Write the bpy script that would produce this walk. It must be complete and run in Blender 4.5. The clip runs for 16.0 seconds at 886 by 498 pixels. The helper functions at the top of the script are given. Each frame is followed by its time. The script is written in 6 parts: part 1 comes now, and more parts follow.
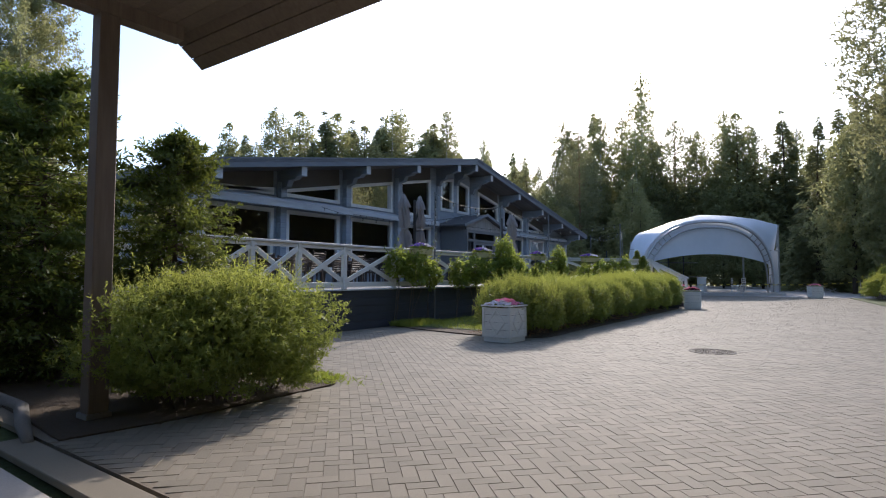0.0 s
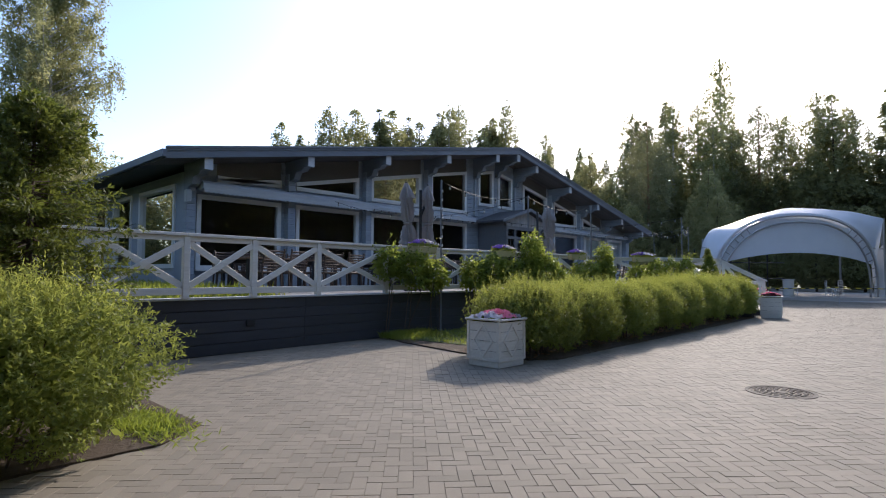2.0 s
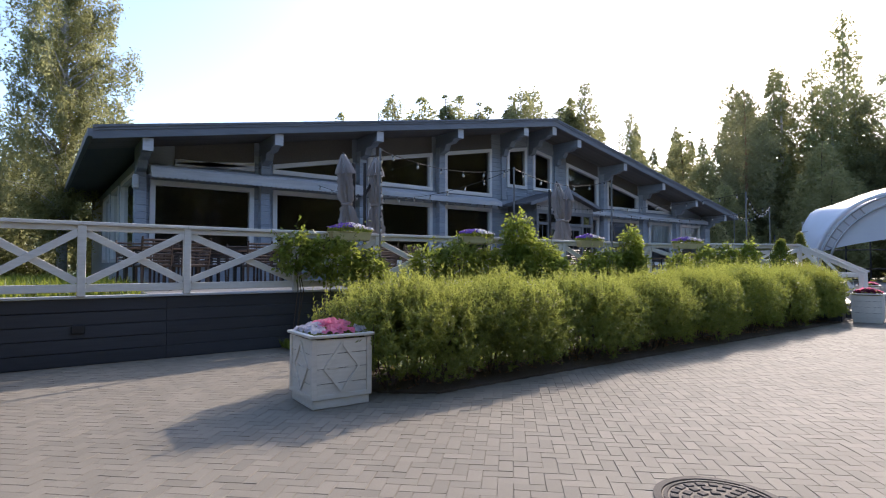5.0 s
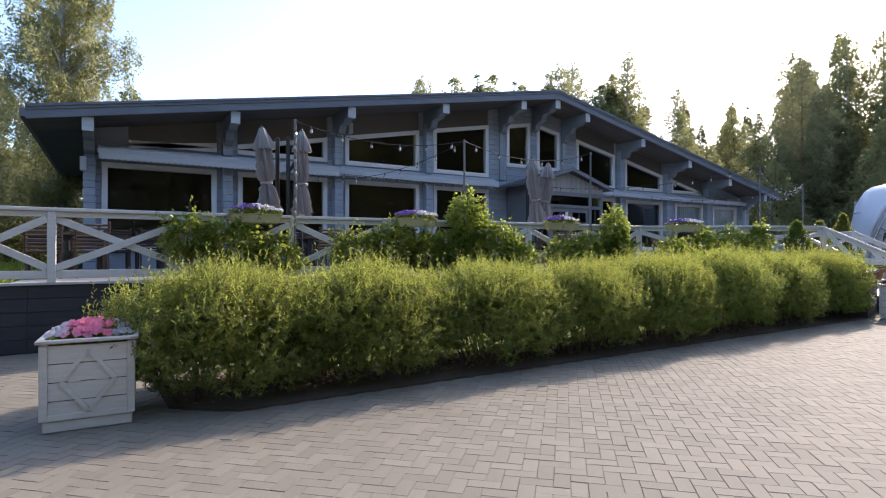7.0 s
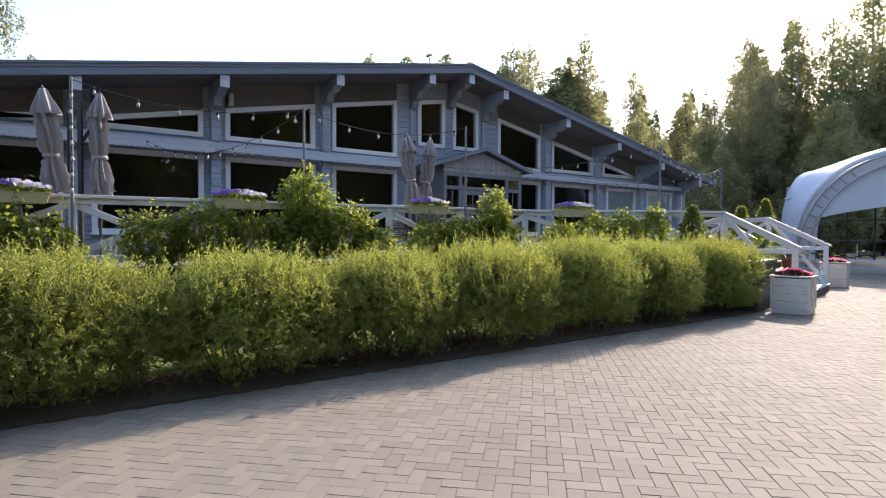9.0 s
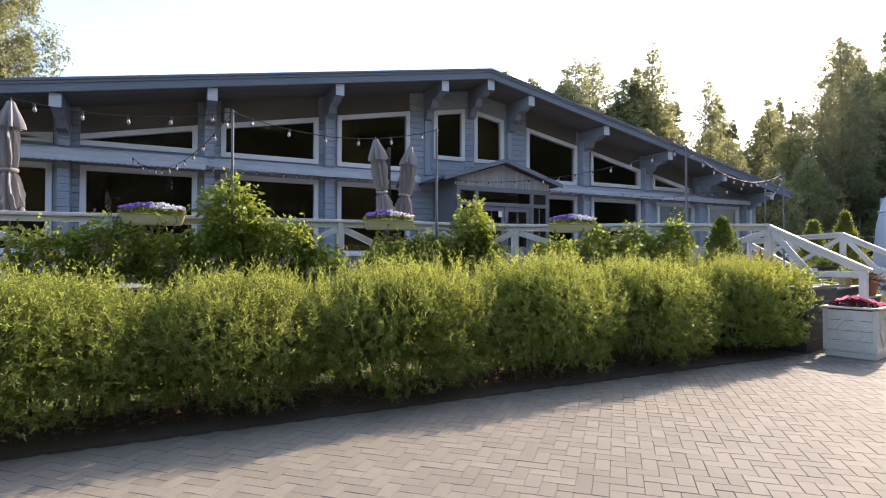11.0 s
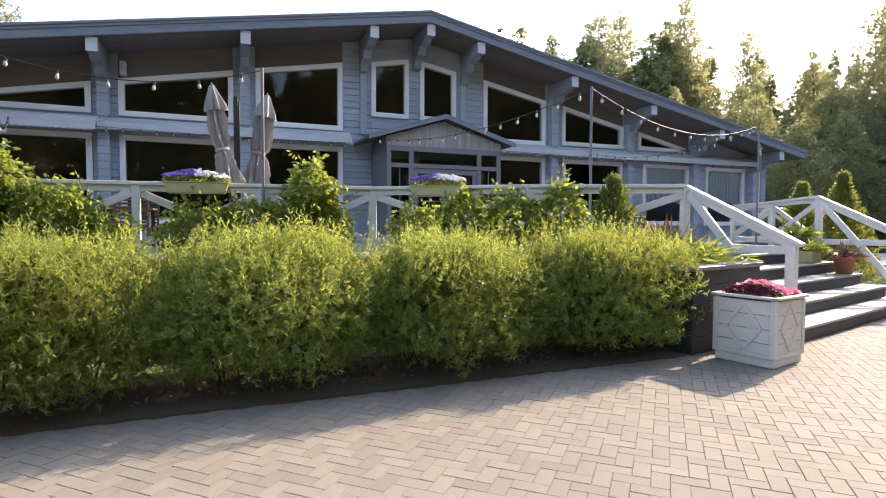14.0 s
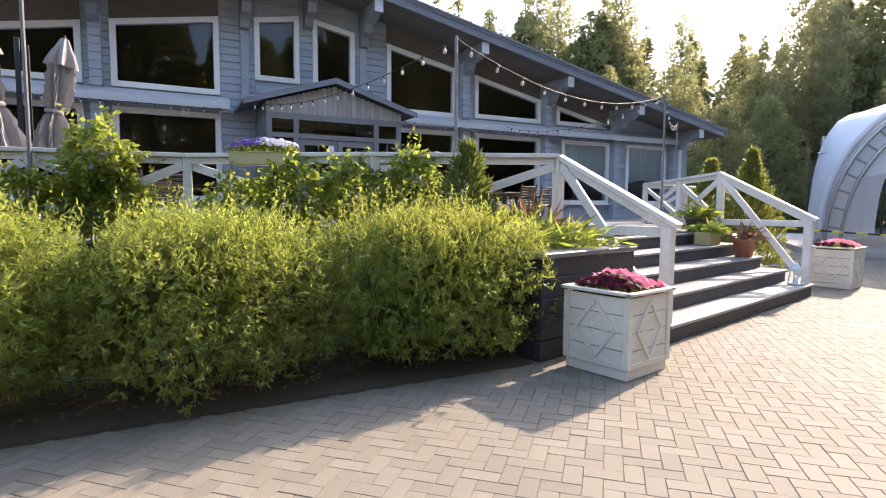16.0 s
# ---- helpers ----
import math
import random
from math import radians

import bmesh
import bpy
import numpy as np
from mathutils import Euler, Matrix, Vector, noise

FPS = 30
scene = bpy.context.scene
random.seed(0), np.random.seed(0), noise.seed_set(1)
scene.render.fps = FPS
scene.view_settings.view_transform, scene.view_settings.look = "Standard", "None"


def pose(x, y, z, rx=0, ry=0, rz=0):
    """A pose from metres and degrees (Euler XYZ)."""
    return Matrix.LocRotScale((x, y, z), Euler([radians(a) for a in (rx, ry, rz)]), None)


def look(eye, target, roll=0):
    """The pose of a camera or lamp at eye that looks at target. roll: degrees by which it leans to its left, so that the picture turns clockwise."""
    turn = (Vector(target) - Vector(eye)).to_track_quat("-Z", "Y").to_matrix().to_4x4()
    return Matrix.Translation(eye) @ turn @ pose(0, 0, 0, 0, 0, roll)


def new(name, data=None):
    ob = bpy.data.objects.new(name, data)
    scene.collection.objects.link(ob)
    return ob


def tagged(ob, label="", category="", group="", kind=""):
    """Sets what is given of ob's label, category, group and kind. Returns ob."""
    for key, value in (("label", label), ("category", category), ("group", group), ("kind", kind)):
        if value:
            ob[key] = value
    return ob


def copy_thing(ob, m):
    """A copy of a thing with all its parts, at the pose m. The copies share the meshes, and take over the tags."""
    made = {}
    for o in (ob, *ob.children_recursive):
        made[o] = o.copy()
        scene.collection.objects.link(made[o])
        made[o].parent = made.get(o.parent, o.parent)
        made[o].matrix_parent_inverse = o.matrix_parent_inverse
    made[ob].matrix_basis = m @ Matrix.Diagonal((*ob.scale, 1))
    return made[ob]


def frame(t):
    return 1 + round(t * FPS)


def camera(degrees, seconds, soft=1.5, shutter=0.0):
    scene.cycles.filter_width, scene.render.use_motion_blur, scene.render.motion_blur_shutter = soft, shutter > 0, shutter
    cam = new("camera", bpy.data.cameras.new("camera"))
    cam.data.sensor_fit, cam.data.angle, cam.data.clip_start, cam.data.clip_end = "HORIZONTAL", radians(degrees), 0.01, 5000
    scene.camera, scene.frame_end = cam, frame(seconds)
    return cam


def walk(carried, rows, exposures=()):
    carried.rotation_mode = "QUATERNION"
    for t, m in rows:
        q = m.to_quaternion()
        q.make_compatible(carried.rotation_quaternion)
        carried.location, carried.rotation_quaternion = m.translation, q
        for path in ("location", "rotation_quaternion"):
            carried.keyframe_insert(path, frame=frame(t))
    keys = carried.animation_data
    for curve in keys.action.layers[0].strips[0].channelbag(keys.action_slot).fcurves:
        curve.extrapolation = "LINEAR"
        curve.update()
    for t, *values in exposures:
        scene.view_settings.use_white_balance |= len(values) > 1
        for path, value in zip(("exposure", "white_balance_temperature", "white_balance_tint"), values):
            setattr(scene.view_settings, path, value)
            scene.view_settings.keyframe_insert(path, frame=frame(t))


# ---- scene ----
cam = camera(78.3, 16.0, 1.1)
METRES, EYE, TILT, LEAN, TURN = 20.16, 1.278, 0.0, 0.0, -54.6
ROWS = [
    (0.0, 0.0, 0.0, 0.0, -0.01, 2.78, -0.13),
    (0.5, 0.0201, 0.0308, 0.0007, 1.34, 2.9, -0.14),
    (1.0, 0.0395, 0.0607, 0.0005, 3.0, 2.82, -0.2),
    (1.5, 0.0581, 0.0907, 0.0019, 4.25, 2.72, -0.2),
    (2.0, 0.0728, 0.119, 0.0034, 7.37, 2.72, -0.31),
    (2.5, 0.0943, 0.1446, 0.0036, 10.14, 2.76, -0.17),
    (3.0, 0.1159, 0.173, 0.0039, 12.24, 2.21, -0.14),
    (3.5, 0.1371, 0.2017, 0.0043, 12.52, 1.73, -0.15),
    (6.0, 0.2371, 0.3351, 0.0045, 21.82, 1.3, -0.12),
    (6.5, 0.2569, 0.3587, 0.0052, 22.79, 0.47, -0.23),
    (7.0, 0.2798, 0.3828, 0.0049, 23.15, 0.27, 0.03),
    (7.5, 0.3032, 0.4071, 0.0061, 22.97, -0.69, 0.0),
    (8.0, 0.3271, 0.4305, 0.0061, 21.43, -0.77, 0.05),
    (8.5, 0.3442, 0.4572, 0.0062, 20.23, -1.32, -0.15),
    (9.0, 0.3593, 0.4863, 0.0067, 20.3, -1.35, -0.19),
    (11.5, 0.4305, 0.6226, 0.0051, 30.26, 1.1, -0.01),
    (12.0, 0.4465, 0.6475, 0.0059, 31.51, 0.57, 0.01),
    (12.5, 0.462, 0.6718, 0.006, 32.43, 0.44, 0.01),
    (13.0, 0.478, 0.6961, 0.0069, 32.81, -0.21, 0.02),
    (13.5, 0.4935, 0.7197, 0.0063, 32.93, -0.74, 0.03),
    (14.0, 0.5037, 0.7456, 0.0064, 32.74, -2.47, -0.12),
    (14.5, 0.5134, 0.7713, 0.0057, 31.84, -3.4, -0.16),
    (15.0, 0.5167, 0.7965, 0.0056, 30.65, -4.23, -0.28),
    (15.5, 0.5228, 0.8191, 0.0055, 29.76, -4.51, -0.32),
    (16.0, 0.5291, 0.837, 0.0048, 27.51, -4.57, -0.31),
]
EXPOSURES = [(0.0, 1.2, 6200, 14), (2.0, 1.16, 6250, 15), (3.5, 1.22, 6300, 16), (6.0, 1.7, 6450, 17), (7.0, 1.7, 6500, 17), (9.0, 1.88, 6750, 18), (11.5, 2.1, 7050, 18), (12.5, 2.3, 7200, 18), (16.0, 2.42, 7350, 19)]
walk(cam, [(t, pose(0, 0, EYE, TILT, LEAN, TURN) @ pose(METRES * x, METRES * y, METRES * z, 90 + pitch, roll, yaw)) for t, x, y, z, yaw, pitch, roll in ROWS], EXPOSURES)


# sun and sky: low sun ahead and to the right of the walk
SUN_AZ, SUN_EL = radians(18.5), radians(29.0)
world = bpy.data.worlds.new("sky")
scene.world = world
world.use_nodes = True
wn = world.node_tree
wn.nodes.clear()
sky = wn.nodes.new("ShaderNodeTexSky")
sky.sky_type, sky.sun_disc = "NISHITA", False
sky.sun_elevation, sky.sun_rotation = SUN_EL, radians(90) - SUN_AZ
sky.air_density, sky.dust_density, sky.ozone_density = 1.0, 1.4, 2.2
wbg = wn.nodes.new("ShaderNodeBackground")
wbg.inputs[1].default_value = 0.14
wout = wn.nodes.new("ShaderNodeOutputWorld")
wn.links.new(sky.outputs[0], wbg.inputs[0])
wn.links.new(wbg.outputs[0], wout.inputs[0])
sun = new("sun", bpy.data.lights.new("sun", "SUN"))
sun.data.energy, sun.data.angle, sun.data.color = 2.05, radians(0.55), (1.0, 0.9, 0.76)
sun_way = Vector((math.cos(SUN_EL) * math.cos(SUN_AZ), math.cos(SUN_EL) * math.sin(SUN_AZ), math.sin(SUN_EL)))
sun.matrix_world = look(sun_way * 80, (0, 0, 0))

# ------------------------------------------------------------ materials


def shader(name):
    m = bpy.data.materials.new(name)
    m.use_nodes = True
    m.node_tree.nodes.clear()
    out = m.node_tree.nodes.new("ShaderNodeOutputMaterial")
    return m, m.node_tree, out


def mix_colour(nt, fac, a, b, blend="MIX"):
    n = nt.nodes.new("ShaderNodeMix")
    n.data_type, n.blend_type = "RGBA", blend
    for sock, v in ((n.inputs[0], fac), (n.inputs[6], a), (n.inputs[7], b)):
        if hasattr(v, "is_linked"):
            nt.links.new(v, sock)
        elif isinstance(v, tuple):
            sock.default_value = (*v[:3], 1)
        else:
            sock.default_value = v
    return n.outputs[2]


def ramp(nt, src, lo, hi, a=0.0, b=1.0):
    n = nt.nodes.new("ShaderNodeMapRange")
    n.inputs[1].default_value, n.inputs[2].default_value = lo, hi
    n.inputs[3].default_value, n.inputs[4].default_value = a, b
    nt.links.new(src, n.inputs[0])
    return n.outputs[0]


def noise_of(nt, vec, scale, detail=4.0, rough=0.6):
    n = nt.nodes.new("ShaderNodeTexNoise")
    n.inputs["Scale"].default_value, n.inputs["Detail"].default_value = scale, detail
    n.inputs["Roughness"].default_value = rough
    nt.links.new(vec, n.inputs["Vector"])
    return n.outputs[0]


def surface(name, base, dark, light, fine=40.0, broad=1.5, rough=0.7, bump=0.3, stretch=(1, 1, 1), metal=0.0,
            vary=0.0, stain=0.35, coords="Object", spec=0.4, rough_vary=0.15, bump_size=0.004):
    """Grain, broad stains and fine relief over a base colour; vary: shade differs from piece to piece."""
    m, nt, out = shader(name)
    tc = nt.nodes.new("ShaderNodeTexCoord")
    mp = nt.nodes.new("ShaderNodeMapping")
    mp.inputs["Scale"].default_value = stretch
    geo = nt.nodes.new("ShaderNodeNewGeometry")
    nt.links.new(geo.outputs["Position"] if coords == "Position" else tc.outputs[coords], mp.inputs[0])
    big = noise_of(nt, geo.outputs["Position"], broad, 5.0)
    small = noise_of(nt, mp.outputs[0], fine, 6.0, 0.65)
    col = mix_colour(nt, ramp(nt, small, 0.3, 0.7), dark, light)
    col = mix_colour(nt, 0.5, base, col)
    col = mix_colour(nt, ramp(nt, big, 0.45, 0.75, 0.0, stain), col, dark)
    if vary:
        info = nt.nodes.new("ShaderNodeObjectInfo")
        add = nt.nodes.new("ShaderNodeMath")
        nt.links.new(info.outputs["Random"], add.inputs[0])
        nt.links.new(geo.outputs["Random Per Island"], add.inputs[1])
        fr = nt.nodes.new("ShaderNodeMath")
        fr.operation = "FRACT"
        nt.links.new(add.outputs[0], fr.inputs[0])
        hsv = nt.nodes.new("ShaderNodeHueSaturation")
        nt.links.new(ramp(nt, fr.outputs[0], 0, 1, 1 - vary, 1 + vary), hsv.inputs["Value"])
        nt.links.new(col, hsv.inputs["Color"])
        col = hsv.outputs[0]
    bsdf = nt.nodes.new("ShaderNodeBsdfPrincipled")
    nt.links.new(col, bsdf.inputs["Base Color"])
    nt.links.new(ramp(nt, small, 0.2, 0.8, rough - rough_vary, min(1.0, rough + rough_vary)), bsdf.inputs["Roughness"])
    bsdf.inputs["Metallic"].default_value = metal
    bsdf.inputs["Specular IOR Level"].default_value = spec
    if bump:
        bp = nt.nodes.new("ShaderNodeBump")
        bp.inputs["Strength"].default_value, bp.inputs["Distance"].default_value = bump, bump_size
        nt.links.new(small, bp.inputs["Height"])
        nt.links.new(bp.outputs[0], bsdf.inputs["Normal"])
    nt.links.new(bsdf.outputs[0], out.inputs[0])
    return m


def leafy(name, a, b, glow, trans=0.45, rough=0.5, spec=0.35):
    """A leaf that lets light through; colour differs from leaf to leaf and from plant to plant."""
    m, nt, out = shader(name)
    geo = nt.nodes.new("ShaderNodeNewGeometry")
    info = nt.nodes.new("ShaderNodeObjectInfo")
    big = noise_of(nt, geo.outputs["Position"], 0.9, 3.0)
    col = mix_colour(nt, geo.outputs["Random Per Island"], a, b)
    col = mix_colour(nt, ramp(nt, big, 0.35, 0.7, 0.0, 0.6), col, b)
    hsv = nt.nodes.new("ShaderNodeHueSaturation")
    nt.links.new(ramp(nt, info.outputs["Random"], 0, 1, 0.8, 1.2), hsv.inputs["Value"])
    nt.links.new(ramp(nt, info.outputs["Random"], 0, 1, 0.487, 0.513), hsv.inputs["Hue"])
    nt.links.new(col, hsv.inputs["Color"])
    bsdf = nt.nodes.new("ShaderNodeBsdfPrincipled")
    nt.links.new(hsv.outputs[0], bsdf.inputs["Base Color"])
    bsdf.inputs["Roughness"].default_value, bsdf.inputs["Specular IOR Level"].default_value = rough, spec
    tr = nt.nodes.new("ShaderNodeBsdfTranslucent")
    tr_col = mix_colour(nt, 0.7, hsv.outputs[0], glow)
    nt.links.new(tr_col, tr.inputs[0])
    mx = nt.nodes.new("ShaderNodeMixShader")
    mx.inputs[0].default_value = trans
    nt.links.new(bsdf.outputs[0], mx.inputs[1])
    nt.links.new(tr.outputs[0], mx.inputs[2])
    nt.links.new(mx.outputs[0], out.inputs[0])
    return m


def cloth(name, colour, trans, rough=0.7):
    m, nt, out = shader(name)
    geo = nt.nodes.new("ShaderNodeNewGeometry")
    big = noise_of(nt, geo.outputs["Position"], 0.8, 4.0)
    col = mix_colour(nt, ramp(nt, big, 0.4, 0.8, 0.0, 0.35), colour, tuple(c * 0.75 for c in colour))
    bsdf = nt.nodes.new("ShaderNodeBsdfPrincipled")
    nt.links.new(col, bsdf.inputs["Base Color"])
    bsdf.inputs["Roughness"].default_value = rough
    fine = noise_of(nt, geo.outputs["Position"], 160.0, 2.0)
    bp = nt.nodes.new("ShaderNodeBump")
    bp.inputs["Strength"].default_value, bp.inputs["Distance"].default_value = 0.25, 0.002
    nt.links.new(fine, bp.inputs["Height"])
    nt.links.new(bp.outputs[0], bsdf.inputs["Normal"])
    tr = nt.nodes.new("ShaderNodeBsdfTranslucent")
    nt.links.new(col, tr.inputs[0])
    mx = nt.nodes.new("ShaderNodeMixShader")
    mx.inputs[0].default_value = trans
    nt.links.new(bsdf.outputs[0], mx.inputs[1])
    nt.links.new(tr.outputs[0], mx.inputs[2])
    nt.links.new(mx.outputs[0], out.inputs[0])
    return m


def pane_glass(name, tint, gloss):
    m, nt, out = shader(name)
    tp = nt.nodes.new("ShaderNodeBsdfTransparent")
    tp.inputs[0].default_value = (*tint, 1)
    gl = nt.nodes.new("ShaderNodeBsdfGlossy")
    gl.inputs["Roughness"].default_value = 0.015
    fr = nt.nodes.new("ShaderNodeFresnel")
    fr.inputs[0].default_value = gloss
    mx = nt.nodes.new("ShaderNodeMixShader")
    nt.links.new(fr.outputs[0], mx.inputs[0])
    nt.links.new(tp.outputs[0], mx.inputs[1])
    nt.links.new(gl.outputs[0], mx.inputs[2])
    nt.links.new(mx.outputs[0], out.inputs[0])
    return m


M_paver = surface("concrete_paver", (0.214, 0.187, 0.145), (0.158, 0.137, 0.104), (0.27, 0.238, 0.188), 90, 0.6, 0.8, 0.6, vary=0.1, stain=0.45,
                  coords="Position", spec=0.25, bump_size=0.002)
M_sand = surface("joint_sand", (0.19, 0.155, 0.112), (0.12, 0.098, 0.07), (0.26, 0.22, 0.165), 120, 1.0, 0.9, 0.5)
M_concrete = surface("cast_concrete", (0.42, 0.39, 0.35), (0.32, 0.29, 0.26), (0.5, 0.47, 0.43), 60, 1.2, 0.75, 0.5)
M_soil = surface("soil", (0.085, 0.06, 0.04), (0.05, 0.036, 0.024), (0.13, 0.095, 0.065), 30, 2.0, 0.95, 1.0, bump_size=0.03)
M_turf = surface("turf", (0.06, 0.085, 0.025), (0.045, 0.05, 0.018), (0.10, 0.13, 0.04), 14, 0.35, 0.9, 1.0, bump_size=0.04)
M_dark = surface("charcoal_stained_wood", (0.04, 0.041, 0.047), (0.026, 0.027, 0.031), (0.06, 0.061, 0.068), 30, 1.0, 0.55, 0.5, (0.08, 1, 1.6), vary=0.12)
M_deck = surface("grey_deck_wood", (0.28, 0.275, 0.27), (0.2, 0.195, 0.19), (0.36, 0.35, 0.345), 26, 1.5, 0.4, 0.5, (0.08, 1, 1), vary=0.12)
M_white = surface("white_painted_wood", (0.66, 0.64, 0.59), (0.52, 0.49, 0.44), (0.74, 0.72, 0.68), 30, 1.8, 0.5, 0.35, (0.2, 1, 1), stain=0.3)
M_cream = surface("cream_painted_wood", (0.64, 0.60, 0.52), (0.5, 0.46, 0.39), (0.72, 0.68, 0.61), 34, 2.2, 0.55, 0.45, (0.15, 1, 1), stain=0.4, vary=0.05)
M_frame = surface("white_window_frame", (0.70, 0.70, 0.69), (0.6, 0.6, 0.59), (0.76, 0.76, 0.75), 50, 2.0, 0.4, 0.15, stain=0.2)
M_wall = surface("blue_grey_painted_log", (0.30, 0.34, 0.39), (0.22, 0.25, 0.29), (0.37, 0.41, 0.46), 22, 0.8, 0.55, 0.5, (0.1, 1, 1), vary=0.07, bump_size=0.006)
M_pale = surface("pale_grey_painted_board", (0.47, 0.49, 0.51), (0.36, 0.38, 0.40), (0.55, 0.57, 0.59), 24, 1.1, 0.5, 0.35, (0.1, 1, 1))
M_fascia = surface("slate_grey_fascia", (0.15, 0.17, 0.20), (0.10, 0.115, 0.135), (0.2, 0.22, 0.25), 22, 0.9, 0.5, 0.35, (0.08, 1, 1))
# wall paint darkened: the shade under the roof is in this colour
M_shaded_beam = surface("blue_grey_beam_in_shade", (0.21, 0.235, 0.27), (0.15, 0.17, 0.195), (0.26, 0.29, 0.33), 22, 0.8, 0.6, 0.5, (1, 0.1, 1), bump_size=0.005)
M_weathered = surface("weathered_grey_board", (0.27, 0.265, 0.255), (0.19, 0.185, 0.175), (0.34, 0.33, 0.32), 26, 1.2, 0.65, 0.5, (1, 1, 0.1), vary=0.12)
# colour of the pale sky that two low panes reflect
M_pane_reflection = cloth("pale_blue_pane_reflection", (0.68, 0.78, 0.81), 0.3)
# soffit boards, and the painted shade on the gable wall below them
M_soffit_and_wall_shade = surface("weathered_soffit_and_wall_shade", (0.135, 0.122, 0.113), (0.09, 0.08, 0.073), (0.18, 0.163, 0.15), 20, 0.8, 0.65, 0.5, (1, 0.08, 1), vary=0.15)
M_brown = surface("aged_brown_timber", (0.15, 0.115, 0.09), (0.085, 0.062, 0.047), (0.21, 0.165, 0.13), 22, 1.0, 0.65, 0.6, (1, 1, 0.08), vary=0.12)
M_felt = surface("roofing_felt", (0.10, 0.10, 0.105), (0.06, 0.06, 0.065), (0.15, 0.15, 0.155), 80, 0.7, 0.85, 0.6)
M_porch = surface("grey_porch_frame", (0.16, 0.165, 0.175), (0.11, 0.115, 0.12), (0.2, 0.205, 0.215), 30, 1.2, 0.5, 0.3)
# dark base colour carries the dimness of the room behind the glass
M_inside = surface("shade_toned_interior_plaster", (0.13, 0.115, 0.1), (0.08, 0.07, 0.06), (0.18, 0.16, 0.14), 8, 0.6, 0.9, 0.2)
M_glass = pane_glass("window_glass", (0.55, 0.54, 0.53), 1.54)
# clearer panes, only where the reflection sheet has to show through
M_clear = pane_glass("clear_window_glass", (0.9, 0.93, 0.94), 1.54)
M_canvas = cloth("grey_umbrella_canvas", (0.31, 0.285, 0.28), 0.12)
M_tent = cloth("white_tent_membrane", (0.68, 0.715, 0.77), 0.2, 0.3)
M_steel = surface("galvanised_steel", (0.42, 0.43, 0.44), (0.3, 0.31, 0.32), (0.52, 0.53, 0.54), 60, 3.0, 0.4, 0.1, metal=0.85)
M_black = surface("black_painted_metal", (0.02, 0.02, 0.022), (0.012, 0.012, 0.013), (0.035, 0.035, 0.037), 60, 3.0, 0.45, 0.2)
M_iron = surface("cast_iron", (0.06, 0.05, 0.043), (0.03, 0.025, 0.022), (0.1, 0.085, 0.072), 70, 4.0, 0.75, 0.8, metal=0.05, spec=0.2)
M_cable = surface("black_rubber_cable", (0.02, 0.02, 0.02), (0.012, 0.012, 0.012), (0.03, 0.03, 0.03), 60, 3.0, 0.6, 0.2)
# opaque pale grey: the glints of clear glass put into the base colour
M_bulb = surface("bulb_glass_pale_glint", (0.38, 0.37, 0.34), (0.32, 0.31, 0.29), (0.45, 0.44, 0.41), 60, 3.0, 0.12, 0.0, spec=0.8, stain=0.1, rough_vary=0.02)
M_birch = surface("birch_bark", (0.45, 0.43, 0.40), (0.08, 0.07, 0.065), (0.6, 0.58, 0.55), 7, 1.0, 0.8, 0.6, (1, 1, 2.5), bump_size=0.01)
M_bark = surface("brown_bark", (0.085, 0.062, 0.046), (0.045, 0.033, 0.025), (0.14, 0.1, 0.075), 12, 1.0, 0.9, 1.0, (1, 1, 0.25), bump_size=0.02)
M_pine = surface("orange_pine_bark", (0.24, 0.13, 0.075), (0.11, 0.065, 0.04), (0.33, 0.19, 0.11), 9, 0.6, 0.85, 1.0, (1, 1, 0.3), bump_size=0.02)
M_terra = surface("terracotta", (0.42, 0.17, 0.10), (0.3, 0.12, 0.07), (0.5, 0.22, 0.14), 40, 3.0, 0.75, 0.3)
M_wicker = surface("yellow_wicker", (0.42, 0.33, 0.15), (0.27, 0.2, 0.085), (0.52, 0.43, 0.22), 70, 4.0, 0.7, 0.9, (1, 1, 3))
M_trough = surface("cream_plastic_trough", (0.50, 0.42, 0.2), (0.4, 0.33, 0.15), (0.56, 0.48, 0.26), 30, 3.0, 0.5, 0.15)
M_rattan = surface("dark_brown_rattan", (0.07, 0.045, 0.032), (0.035, 0.023, 0.017), (0.12, 0.08, 0.058), 90, 4.0, 0.55, 0.8)
M_table = surface("oiled_table_wood", (0.17, 0.10, 0.06), (0.09, 0.05, 0.03), (0.24, 0.15, 0.09), 18, 1.0, 0.45, 0.3, (0.1, 1, 1))
M_lantern = surface("pale_blue_enamel", (0.55, 0.64, 0.68), (0.45, 0.53, 0.57), (0.62, 0.7, 0.74), 50, 4.0, 0.4, 0.1)
M_yellow = surface("yellow_tape", (0.75, 0.6, 0.08), (0.65, 0.5, 0.05), (0.8, 0.66, 0.12), 50, 2.0, 0.4, 0.0)
M_stone = surface("granite_kerb", (0.2, 0.185, 0.17), (0.12, 0.11, 0.1), (0.28, 0.26, 0.24), 70, 2.0, 0.8, 0.6)
M_hedge = leafy("hedge_leaf", (0.08, 0.108, 0.026), (0.15, 0.18, 0.042), (0.5, 0.55, 0.11), 0.34, 0.5, 0.2)
# new growth, made lighter and yellower to paint in the sun's back light
M_sunlit_shoot = leafy("sunlit_young_hedge_shoot", (0.14, 0.172, 0.036), (0.2, 0.226, 0.05), (0.6, 0.63, 0.13), 0.46, 0.55, 0.12)
